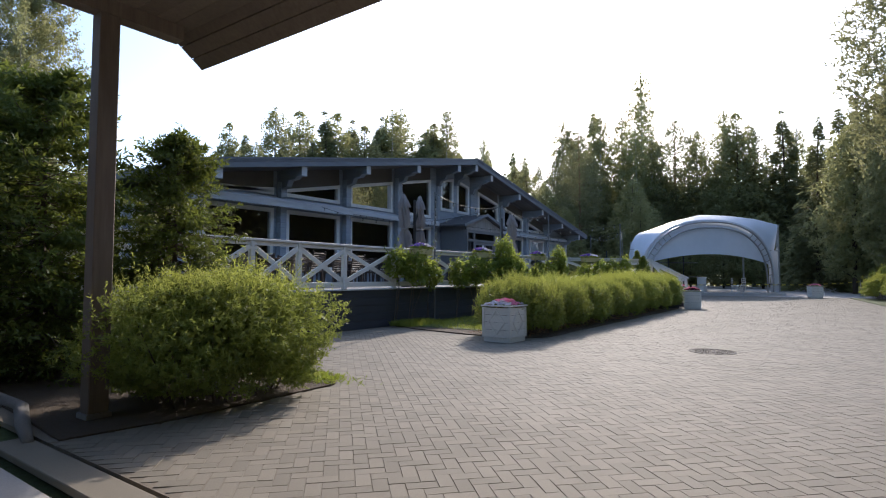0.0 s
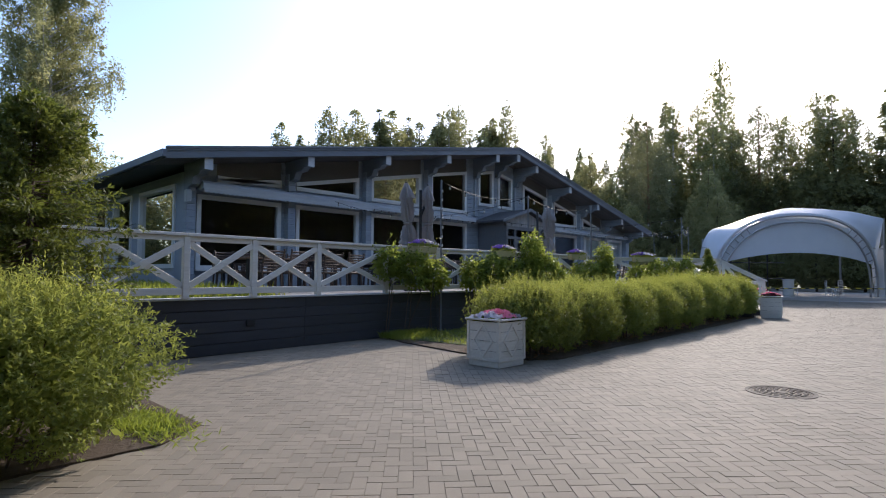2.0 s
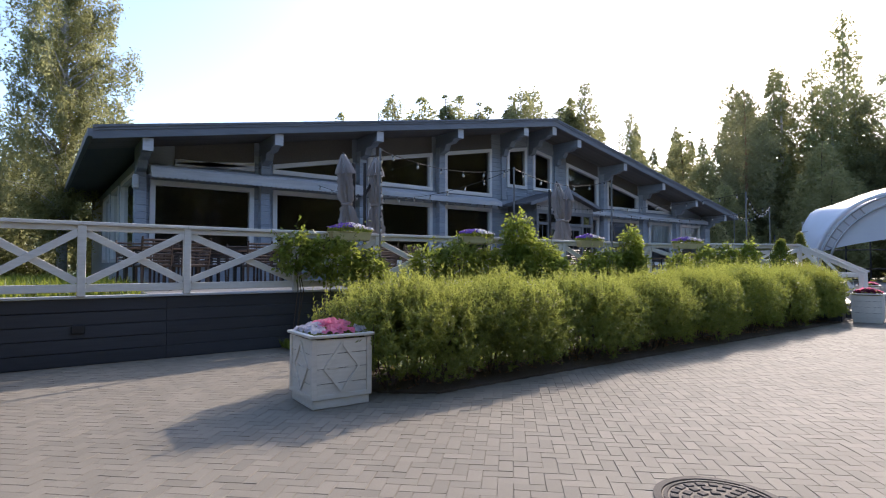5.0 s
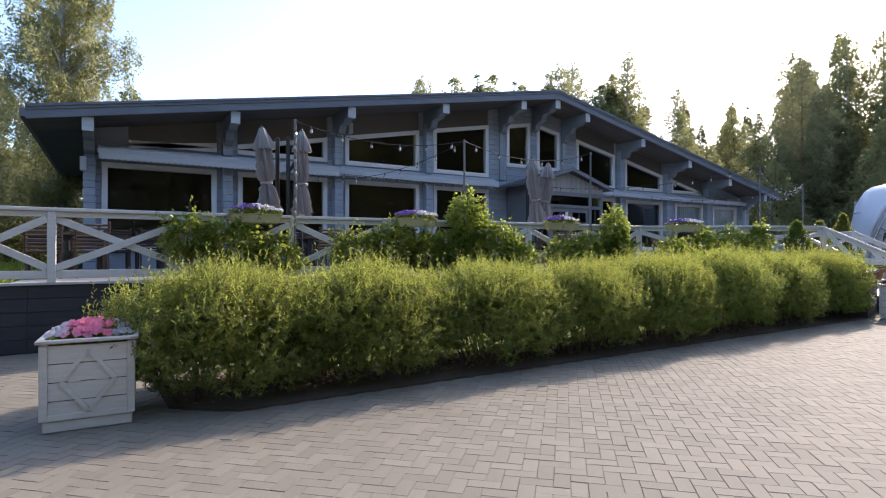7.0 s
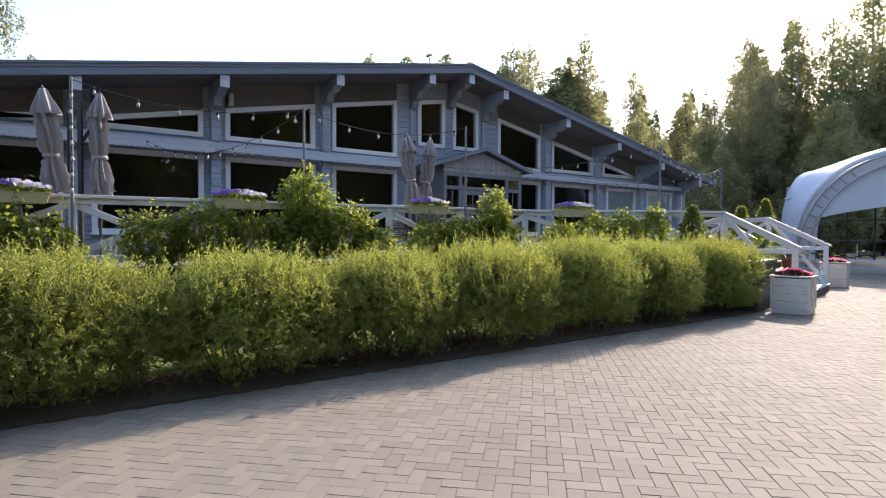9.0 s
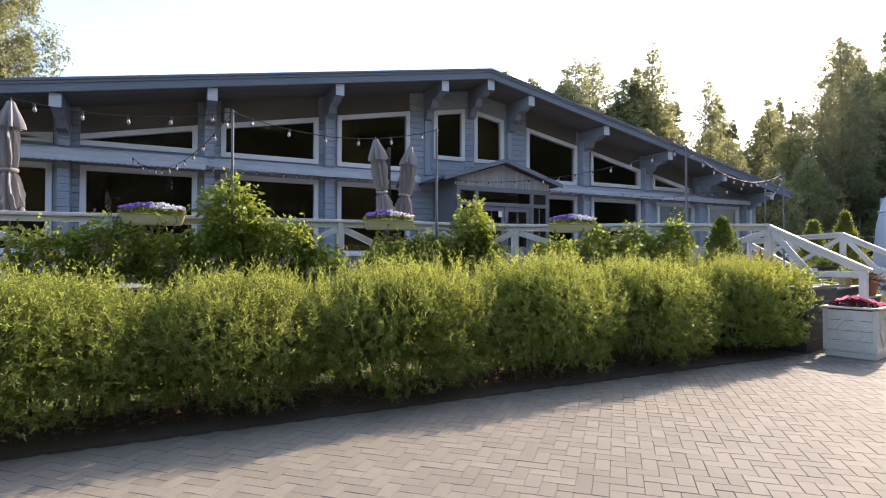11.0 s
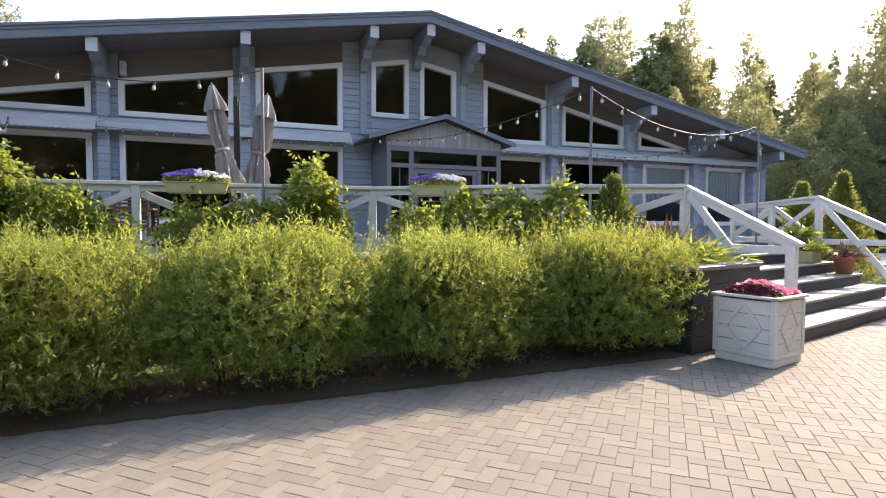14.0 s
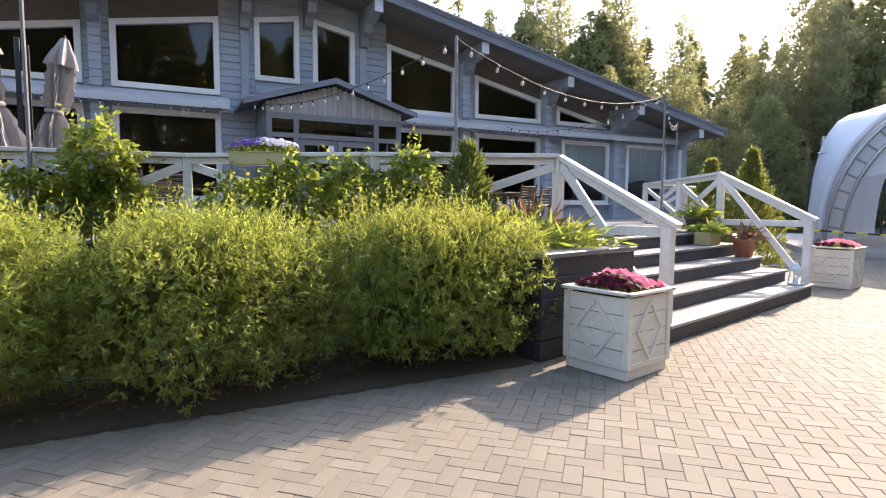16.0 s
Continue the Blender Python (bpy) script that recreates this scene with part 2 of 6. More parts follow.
M_creeper = leafy("creeper_leaf", (0.06, 0.108, 0.026), (0.12, 0.17, 0.04), (0.55, 0.62, 0.1), 0.48, 0.45, 0.3)
# birch, spruce and pine of the woods: greyed and lightened to paint in haze
M_birchleaf = leafy("birch_leaf", (0.118, 0.126, 0.06), (0.178, 0.184, 0.084), (0.57, 0.55, 0.24), 0.48, 0.55, 0.25)
M_spruce = leafy("spruce_needles", (0.084, 0.094, 0.052), (0.128, 0.137, 0.07), (0.5, 0.5, 0.22), 0.45, 0.6, 0.25)
M_spruce_near = leafy("young_spruce_needles", (0.055, 0.084, 0.024), (0.1, 0.128, 0.034), (0.32, 0.37, 0.06), 0.28, 0.6, 0.2)
M_pineleaf = leafy("pine_needles", (0.082, 0.09, 0.05), (0.122, 0.128, 0.068), (0.46, 0.45, 0.21), 0.43, 0.6, 0.25)
M_grass = leafy("grass_blade", (0.10, 0.16, 0.025), (0.18, 0.22, 0.045), (0.45, 0.5, 0.06), 0.45)
M_thuja = leafy("thuja_spray", (0.09, 0.115, 0.03), (0.15, 0.165, 0.042), (0.46, 0.48, 0.1), 0.4)
M_pink = leafy("pink_petal", (0.84, 0.18, 0.33), (0.92, 0.37, 0.49), (0.92, 0.36, 0.48), 0.48, 0.6, 0.1)
M_wine = leafy("wine_red_petal", (0.045, 0.008, 0.014), (0.085, 0.016, 0.026), (0.2, 0.03, 0.045), 0.2, 0.6, 0.08)
M_violet = leafy("violet_petal", (0.08, 0.04, 0.27), (0.16, 0.09, 0.38), (0.26, 0.15, 0.5), 0.3)
M_palepetal = leafy("pale_petal", (0.52, 0.47, 0.56), (0.68, 0.65, 0.68), (0.72, 0.68, 0.72), 0.3)
M_rust = leafy("rust_leaf", (0.17, 0.085, 0.06), (0.24, 0.14, 0.095), (0.4, 0.22, 0.13), 0.3)

# ------------------------------------------------------------ building blocks
ORG = {}


def thing(name, at, label, category, group="", kind=""):
    ob = new(name)
    ob.empty_display_size = 0.2
    ob.location = at
    ORG[ob.name] = Vector(at)
    return tagged(ob, label, category, group, kind)


def link(name, me, parent=None, label=""):
    ob = new(name, me)
    if parent is not None:
        ob.parent = parent
        ORG[ob.name] = ORG.get(parent.name, Vector())
    if label:
        ob["label"] = label
    return ob


def part(name, bm, material, parent=None, label="", smooth=False):
    """Links a bmesh, drawn in world metres, as one mesh under a thing or a part."""
    if parent is not None:
        bmesh.ops.translate(bm, verts=bm.verts, vec=-ORG.get(parent.name, Vector()))
    me = bpy.data.meshes.new(name)
    bmesh.ops.recalc_face_normals(bm, faces=bm.faces)
    bm.to_mesh(me)
    bm.free()
    me.materials.append(material)
    if smooth:
        me.shade_smooth()
    return link(name, me, parent, label)


def quads(name, verts, material, parent=None, label="", smooth=False, per=4):
    """A mesh of loose polygons of `per` corners from an array of corners, drawn in world metres."""
    v = np.asarray(verts, dtype=np.float32).reshape(-1, 3)
    if parent is not None:
        v = v - np.array(ORG.get(parent.name, Vector()), dtype=np.float32)
    n = len(v) // per
    me = bpy.data.meshes.new(name)
    me.vertices.add(len(v))
    me.vertices.foreach_set("co", v.ravel())
    me.loops.add(n * per)
    me.loops.foreach_set("vertex_index", np.arange(n * per, dtype=np.int32))
    me.polygons.add(n)
    me.polygons.foreach_set("loop_start", np.arange(0, n * per, per, dtype=np.int32))
    me.update(calc_edges=True)
    me.shade_flat()
    me.materials.append(material)
    return link(name, me, parent, label)


def B():
    return bmesh.new()


def put_copy(ob, m):
    """A copy of a thing at the pose and size m, whatever the size of the first one."""
    return copy_thing(ob, m @ Matrix.Diagonal((1 / ob.scale[0], 1 / ob.scale[1], 1 / ob.scale[2], 1)))


def box(bm, x0, x1, y0, y1, z0, z1, m=None, bevel=0.0):
    c = [(x, y, z) for x in (x0, x1) for y in (y0, y1) for z in (z0, z1)]
    vs = [bm.verts.new(m @ Vector(p) if m else p) for p in c]
    fs = [bm.faces.new([vs[i] for i in q]) for q in ((0, 1, 3, 2), (4, 6, 7, 5), (0, 4, 5, 1), (2, 3, 7, 6), (0, 2, 6, 4), (1, 5, 7, 3))]
    if bevel:
        es = list({e for f in fs for e in f.edges})
        bmesh.ops.bevel(bm, geom=es, offset=bevel, segments=1, affect="EDGES")
    return bm


def prism(bm, poly, axis, a, b):
    """A polygon given in the two other axes, drawn out along axis from a to b."""
    def P(p, q):
        return {"y": (p[0], q, p[1]), "x": (q, p[0], p[1]), "z": (p[0], p[1], q)}[axis]
    lo, hi = [bm.verts.new(P(p, a)) for p in poly], [bm.verts.new(P(p, b)) for p in poly]
    bm.faces.new(lo)
    bm.faces.new(hi[::-1])
    for i in range(len(poly)):
        j = (i + 1) % len(poly)
        bm.faces.new([lo[i], hi[i], hi[j], lo[j]])
    return bm


def bar(bm, p, q, w, h, up=(0, 0, 1), bevel=0.0):
    """A squared timber from p to q, w wide and h high."""
    p, q = Vector(p), Vector(q)
    d = (q - p).normalized()
    s = d.cross(Vector(up))
    s = s.normalized() if s.length > 1e-4 else Vector((1, 0, 0))
    u = s.cross(d)
    m = Matrix((s, d, u)).transposed().to_4x4()
    m.translation = p
    return box(bm, -w / 2, w / 2, 0, (q - p).length, -h / 2, h / 2, m, bevel)


def rod(bm, p, q, r0, r1=None, seg=8, caps=True):
    r1 = r0 if r1 is None else r1
    p, q = Vector(p), Vector(q)
    d = (q - p).normalized()
    s = d.orthogonal().normalized()
    u = d.cross(s)
    a = [bm.verts.new(p + (s * math.cos(t) + u * math.sin(t)) * r0) for t in np.linspace(0, 2 * math.pi, seg, endpoint=False)]
    b = [bm.verts.new(q + (s * math.cos(t) + u * math.sin(t)) * r1) for t in np.linspace(0, 2 * math.pi, seg, endpoint=False)]
    for i in range(seg):
        j = (i + 1) % seg
        bm.faces.new([a[i], a[j], b[j], b[i]])
    if caps:
        bm.faces.new(a[::-1])
        bm.faces.new(b)
    return bm


def lathe(bm, prof, at, seg=16, wave=None):
    """A turned shape from (radius, z) rows; wave(angle, row) scales the radius for folds."""
    rings = []
    for k, (r, z) in enumerate(prof):
        ring = []
        for t in np.linspace(0, 2 * math.pi, seg, endpoint=False):
            f = wave(t, k) if wave else 1.0
            ring.append(bm.verts.new((at[0] + r * f * math.cos(t), at[1] + r * f * math.sin(t), at[2] + z)))
        rings.append(ring)
    for a, b in zip(rings, rings[1:]):
        for i in range(seg):
            j = (i + 1) % seg
            bm.faces.new([a[i], a[j], b[j], b[i]])
    bm.faces.new(rings[0][::-1])
    bm.faces.new(rings[-1])
    return bm


def tube(bm, pts, radii, seg=6):
    """A bent limb or cable through points."""
    rings = []
    for i, p in enumerate(pts):
        d = (Vector(pts[min(i + 1, len(pts) - 1)]) - Vector(pts[max(i - 1, 0)])).normalized()
        s = d.cross(Vector((0.31, 0.17, 0.93)))
        s = s.normalized() if s.length > 1e-3 else d.orthogonal().normalized()
        u = d.cross(s)
        r = radii[i] if hasattr(radii, "__len__") else radii
        rings.append([bm.verts.new(Vector(p) + (s * math.cos(t) + u * math.sin(t)) * r) for t in np.linspace(0, 2 * math.pi, seg, endpoint=False)])
    for a, b in zip(rings, rings[1:]):
        for i in range(seg):
            j = (i + 1) % seg
            bm.faces.new([a[i], a[j], b[j], b[i]])
    bm.faces.new(rings[0][::-1])
    bm.faces.new(rings[-1])
    return bm


def unit(v):
    return v / np.maximum(np.linalg.norm(v, axis=-1, keepdims=True), 1e-9)


def leaf_quads(base, way, length, width, rng, droop=0.0):
    """Pointed leaves: a long lozenge for each base point and direction, with a random twist."""
    n = len(base)
    way = unit(way + np.array([0, 0, -droop]))
    side = unit(np.cross(way, rng.normal(size=(n, 3))))
    L = (length * rng.uniform(0.7, 1.25, n))[:, None]
    W = (width * rng.uniform(0.75, 1.2, n))[:, None]
    mid = base + way * L * 0.45
    return np.stack([base, mid + side * W * 0.5, base + way * L, mid - side * W * 0.5], axis=1)


def leaf_tris(base, way, length, width, rng):
    """Small far leaves and needle tufts: one pointed triangle each."""
    n = len(base)
    side = unit(np.cross(way, rng.normal(size=(n, 3))))
    L = (length * rng.uniform(0.7, 1.25, n))[:, None]
    W = (width * rng.uniform(0.75, 1.2, n))[:, None]
    return np.stack([base - side * W * 0.5, base + side * W * 0.5, base + unit(way) * L], axis=1)


def sprigs(base, way, stem, count, length, width, rng, spread=0.9, droop=0.0):
    """Shoots with leaves set along them."""
    n = len(base)
    k = np.linspace(0.1, 1.0, count)
    stems = (stem * rng.uniform(0.6, 1.3, n))[:, None, None]
    pos = base[:, None, :] + way[:, None, :] * (k[None, :, None] * stems)
    rnd = rng.normal(size=(n, count, 3))
    out = unit(way[:, None, :] * (1.0 / max(spread, 0.05)) * 0.8 + unit(rnd))
    return leaf_quads(pos.reshape(-1, 3), out.reshape(-1, 3), length, width, rng, droop)


def rand_dirs(n, rng):
    return unit(rng.normal(size=(n, 3)))


# ------------------------------------------------------------ ground
bm = B()
box(bm, -1500, 1500, -1500, 1500, -0.6, -0.07)
tagged(part("ground", bm, M_turf), "rough green and brown turf round the place", "ground", kind="structure")
bm = B()
box(bm, 1.7, 39.6, -8, 12, -0.05, -0.005)
pavement = tagged(part("pavement", bm, M_sand), "beige concrete block pavement laid in herringbone", "pavement", kind="structure")
bm = B()
box(bm, -14, 1.3, -10, 14, -0.05, -0.004)
tagged(part("entrance_slab", bm, M_concrete), "pale smooth concrete paving under the timber canopy", "pavement", kind="structure")
bm = B()
box(bm, 1.42, 1.66, -8, 5.2, -0.05, 0.002, bevel=0.006)
tagged(part("edging_strip", bm, M_paver), "flat concrete edging strip between two open joints", "kerb", kind="structure")
bm = B()
tube(bm, [(1.6, 5.0, 0.0), (1.75, 5.6, 0.01), (1.95, 6.3, 0.01), (1.9, 7.4, 0.05), (1.4, 8.6, 0.05), (0.2, 9.6, 0.05)], [0.04, 0.06, 0.065, 0.065, 0.065, 0.065], 8)
tagged(part("kerb", bm, M_stone, smooth=True), "rounded dark stone kerb round the planted bed", "kerb", kind="structure")
bm = B()
prism(bm, [(1.75, 4.85), (2.6, 4.72), (4.5, 4.75), (4.95, 5.1), (5.0, 9.1), (-6, 9.1), (1.6, 8.9), (1.9, 7.0), (1.85, 6.0)], "z", -0.05, 0.015)
tagged(part("bush_bed", bm, M_soil), "bare dark soil under the bushes", "soil", kind="structure")
bm = B()
prism(bm, [(10.0, 5.2), (10.5, 4.8), (22.75, 4.86), (22.75, 9.1), (10.6, 9.1), (10.25, 8.2), (9.95, 6.4)], "z", -0.05, 0.02)
tagged(part("hedge_bed", bm, M_soil), "brown soil bed along the hedge", "soil", kind="structure")
bm = B()
prism(bm, [(10.75, 5.95), (22.5, 5.95), (22.5, 9.0), (10.9, 9.0), (10.6, 8.2)], "z", -0.05, 0.03)
tagged(part("hedge_lawn", bm, M_turf), "strip of sunlit grass between the hedge and the deck", "lawn", kind="structure")
bm = B()
prism(bm, [(26.5, -2.2), (39.5, -0.9), (39.5, -14), (24, -14)], "z", -0.05, 0.02)
tagged(part("side_bed", bm, M_turf), "grassy bed along the pavement edge", "lawn", kind="structure")
bm = B()
prism(bm, [(-20, 9.25), (8.6, 9.25), (8.6, 40), (-20, 40)], "z", -0.05, 0.9)
tagged(part("raised_lawn", bm, M_turf), "raised green lawn beside the timber house", "lawn", kind="structure")
bm = B()
prism(bm, [(39.6, -4), (80, -10), (80, 25), (38.5, 14)], "z", -0.06, -0.008)
tagged(part("tent_yard", bm, M_concrete), "pale concrete yard in front of the white tent", "pavement", kind="structure")

# ------------------------------------------------------------ timber deck
EX, EY = Vector((0.9703, 0.2419, 0)), Vector((-0.2419, 0.9703, 0))
SO = Vector((24.4, 4.8, 0))


def st(a, b, z=0.0):
    """Stair frame: a along the front step, b up the flight."""
    return SO + EX * a + EY * b + Vector((0, 0, z))


DZ = 0.95
FY = 9.1
deck_edge = [(8.4, FY), (12.2, FY), (20.2, 8.42), (22.1, 7.12), tuple(st(0.0, 1.5))[:2], tuple(st(4.65, 1.5))[:2], (31.2, 11.5), (38.6, 13.5), (38.6, 15.8), (8.4, 15.8)]
bm = B()
prism(bm, deck_edge, "z", 0.0, DZ - 0.03)
deck = tagged(part("deck", bm, M_dark), "raised grey timber terrace deck before the house", "deck", kind="structure")
# deck boards run along the house
y = FY - 0.02
while y < 15.7:
    x0, x1 = 8.4, 38.4
    if y > 11.5:
        x1 = 31.2 + (y - 11.5) * 3.2
    elif y > 7.5:
        x1 = 28.6 + (y - 7.4) * 0.62
    bm = B()
    box(bm, x0, min(x1, 38.4), y, y + 0.135, DZ - 0.028, DZ)
    part("deck_board", bm, M_deck, deck)
    y += 0.141
y = 6.0
while y < FY - 0.1:
    x0 = 12.2 + (FY - y) / 0.68 * 8.0 if y > 8.42 else 20.2 + (8.42 - y) * 1.46 if y > 7.12 else 22.1 + (7.12 - y) * 2.2
    x1 = 28.5 + (y - 7.4) * 0.6 if y > 7.4 else 24.05 + max(0.0, (y - 6.25)) * 3.9
    if x1 > x0 + 0.2:
        bm = B()
        box(bm, x0 + 0.05, x1, y, y + 0.135, DZ - 0.028, DZ)
        part("deck_board", bm, M_deck, deck)
    y += 0.141

# dark board wall under the deck edge
bm = B()
box(bm, 1.5, 12.2, FY + 0.02, FY + 0.12, -0.05, DZ - 0.04)
deck_wall = tagged(part("deck_wall", bm, M_dark), "charcoal stained horizontal board wall under the deck", "wall", kind="structure")
bh = (DZ - 0.03) / 5
for r in range(5):
    for x0, x1 in ((1.5, 5.0), (5.0, 8.6), (8.6, 12.2)):
        bm = B()
        box(bm, x0 + 0.002, x1 - 0.001, FY - 0.012, FY + 0.018, r * bh + 0.004, (r + 1) * bh - 0.008, bevel=0.004)
        part("board", bm, M_dark, deck_wall)
    for p, q in (((12.2, FY), (16.2, 8.76)), ((16.2, 8.76), (20.2, 8.42)), ((20.2, 8.42), (22.1, 7.12))):
        bm = B()
        bar(bm, (*p, (r + 0.48) * bh), (*q, (r + 0.48) * bh), 0.03, bh - 0.012, bevel=0.004)
        part("board", bm, M_dark, deck_wall)
bm = B()
box(bm, 1.5, 12.2, FY - 0.05, FY + 0.13, DZ - 0.03, DZ + 0.006, bevel=0.005)
bar(bm, (12.2, FY + 0.03, DZ - 0.012), (20.2, 8.45, DZ - 0.012), 0.16, 0.036)
tagged(part("deck_edge_board", bm, M_pale), "pale grey edge board on the deck wall", "trim", kind="structure")
bm = B()
box(bm, 7.42, 7.58, FY - 0.05, FY - 0.013, 0.44, 0.56, bevel=0.012)
tagged(part("wall_box", bm, M_black), "small black electric box on the board wall", "electric box")

# ------------------------------------------------------------ fence and rails
TOP = 1.985


def bay(fence, p, q, brace=True, w=0.09):
    """One field of rail between posts at p and q: top rail, bottom rail and a cross."""
    p, q = Vector((*p, 0)), Vector((*q, 0))
    d = (q - p).normalized()
    z = Vector((0, 0, 1))
    bm = B()
    bar(bm, p + z * (TOP - 0.025), q + z * (TOP - 0.025), 0.13, 0.05, bevel=0.006)
    part("top_rail", bm, M_white, fence)
    bm = B()
    bar(bm, p + z * (TOP - 0.09), q + z * (TOP - 0.09), 0.045, 0.075, bevel=0.004)
    part("under_rail", bm, M_white, fence)
    bm = B()
    bar(bm, p + z * (DZ + 0.115), q + z * (DZ + 0.115), 0.05, 0.11, bevel=0.005)
    part("bottom_rail", bm, M_white, fence)
    if brace:
        a, b = p + d * 0.05, q - d * 0.05
        lo, hi = DZ + 0.20, TOP - 0.15
        n = d.cross(z) * 0.022
        for s, (u, v) in ((1, (a + z * lo, b + z * hi)), (-1, (a + z * hi, b + z * lo))):
            bm = B()
            bar(bm, u + n * s, v + n * s, 0.04, 0.1, bevel=0.004)
            part("brace", bm, M_white, fence)


def post(fence, p, w=0.1, top=TOP - 0.05, z0=DZ):
    bm = B()
    box(bm, p[0] - w / 2, p[0] + w / 2, p[1] - w / 2, p[1] + w / 2, z0, top, bevel=0.006)
    part("post", bm, M_white, fence)


fence = thing("terrace_fence", (12, FY, DZ), "white painted timber terrace fence with crossed braces", "fence")
xs = [1.0, 2.4, 3.75, 5.1, 6.35, 7.52, 8.87, 10.6, 12.2, 13.85, 15.5, 17.05, 18.65, 20.2]
line = [(x, FY - 0.01 - max(0.0, x - 12.2) * 0.085 - max(0.0, 9.0 - x) * 0.035) for x in xs] + [(22.12, 7.12), tuple(st(0.03, 1.45))[:2]]
for i, p in enumerate(line):
    post(fence, p)
for p, q in zip(line, line[1:]):
    bay(fence, p, q)
side_fence = thing("terrace_fence", tuple(st(4.62, 1.45, DZ)), "white timber fence along the far deck edge with crosses", "fence")
line = [tuple(st(4.62, 1.45))[:2], (29.9, 9.3), (31.15, 11.4), (33.6, 12.15), (36.1, 12.85), (38.5, 13.5)]
for p in line:
    post(side_fence, p)
for p, q in zip(line, line[1:]):
    bay(side_fence, p, q)

# stairs: five risers of 0.19 m
stairs = thing("deck_stairs", tuple(st(2.3, 0.8)), "wide grey wooden steps up to the terrace deck", "stairs")
SM = Matrix((EX, EY, Vector((0, 0, 1)))).transposed().to_4x4()
SM.translation = SO
for k in range(5):
    b0, z1 = 0.37 * k, 0.19 * (k + 1)
    bm = B()
    box(bm, 0.02, 4.63, b0 + 0.03, b0 + 0.055, max(0, z1 - 0.19), z1 - 0.035, SM)
    part("riser", bm, M_dark, stairs)
    for j, (u, v) in enumerate(((-0.005, 0.185), (0.19, 0.40))):
        bm = B()
        box(bm, 0.0, 4.65, b0 + u, b0 + v, z1 - 0.035, z1, SM, bevel=0.005)
        part("tread", bm, M_deck, stairs)
for a in (0.0, 4.6):
    bm = B()
    for k in range(5):
        box(bm, a + 0.005, a + 0.045, 0.37 * k + 0.06, 1.86, 0.19 * k, 0.19 * (k + 1) - 0.037, SM)
    part("stringer", bm, M_dark, stairs)


def stair_rail(a, name_label):
    r = thing("stair_railing", tuple(st(a, 0.75, 0)), name_label, "railing", "railings of the deck stairs")
    top, low = st(a, 1.45, TOP - 0.03), st(a, 0.06, 1.22)
    ext = (low - top).normalized() * 0.08
    bm = B()
    bar(bm, top, low + ext, 0.13, 0.05, bevel=0.006)
    part("handrail", bm, M_white, r)
    bm = B()
    bar(bm, top - Vector((0, 0, 0.07)), low - Vector((0, 0, 0.07)), 0.05, 0.09, bevel=0.005)
    part("under_rail", bm, M_white, r)
    m = SM @ Matrix.Translation((a, 0.1, 0))
    bm = B()
    box(bm, -0.055, 0.055, -0.055, 0.055, 0.19, 1.17, m, bevel=0.006)
    part("post", bm, M_white, r)
    bm = B()
    bar(bm, st(a, 0.1, 1.12), st(a, 1.45, 1.12), 0.05, 0.1, bevel=0.005)
    part("mid_rail", bm, M_white, r)
    bm = B()
    bar(bm, st(a - 0.03, 1.4, TOP - 0.13), st(a - 0.03, 0.16, 0.3), 0.045, 0.1, bevel=0.005)
    part("brace", bm, M_white, r)
    return r


stair_rail(0.06, "white painted sloping stair railing beside the raised bed")
stair_rail(4.58, "white painted sloping stair railing beside the flower pots")

# ------------------------------------------------------------ the house
PX, PZ, WY, RY = 23.4, 6.93, 15.9, 14.5


def under(x):
    """Height of the roof's underside."""
    return PZ - (0.1735 * (PX - x) if x < PX else 0.197 * (x - PX))


house = thing("timber_house", (23.4, WY, DZ), "long blue-grey log house with a low gabled roof", "house")
for side, (xe, sl) in {"left": (8.0, 0.1735), "right": (38.45, 0.197)}.items():
    ze = under(xe)
    poly = [(PX, PZ), (xe, ze), (xe, ze + 0.22), (PX, PZ + 0.22)]
    bm = B()
    prism(bm, poly, "y", RY + 0.03, 31.0)
    roof = part("roof", bm, M_felt, house, "dark felt roof slope")
    # soffit boards under the overhang
    n = 9
    for i in range(n):
        y0 = RY + 0.05 + i * (WY - RY - 0.05) / n
        bm = B()
        prism(bm, [(PX, PZ - 0.02), (xe, ze - 0.02), (xe, ze - 0.003), (PX, PZ - 0.003)], "y", y0, y0 + (WY - RY - 0.05) / n - 0.006)
        part("soffit_board", bm, M_soffit_and_wall_shade, roof)
    for k, (a, b, out) in enumerate(((-0.02, 0.17, 0.03), (0.165, 0.235, 0.055), (0.23, 0.285, 0.085))):
        bm = B()
        prism(bm, [(PX, PZ + a), (xe, ze + a), (xe, ze + b), (PX, PZ + b)], "y", RY - out, RY + 0.028)
        part("fascia_board", bm, M_fascia, roof)
    bm = B()
    s = 1 if xe > PX else -1
    box(bm, min(xe, xe + s * 0.1), max(xe, xe + s * 0.1), RY - 0.06, 31.0, ze + 0.02, ze + 0.2)
    part("eave_gutter", bm, M_fascia, roof)

# window fields: x0, x1, upper sill, upper top at x0 and x1 (None: none)
UP = [(9.95, 12.05, 4.1, 4.13, 4.36), (12.6, 15.2, 4.1, 4.37, 4.86), (15.77, 18.4, 4.08, 4.97, 5.45), (18.95, 21.27, 4.07, 5.56, 5.97),
      (22.1, 23.23, 4.54, 6.08, 6.28), (23.58, 24.74, 4.54, 6.28, 6.07), (25.68, 27.93, 4.03, 5.93, 5.48), (28.57, 31.1, 4.08, 5.38, 4.84), (31.75, 34.13, 4.1, 4.73, 4.22)]
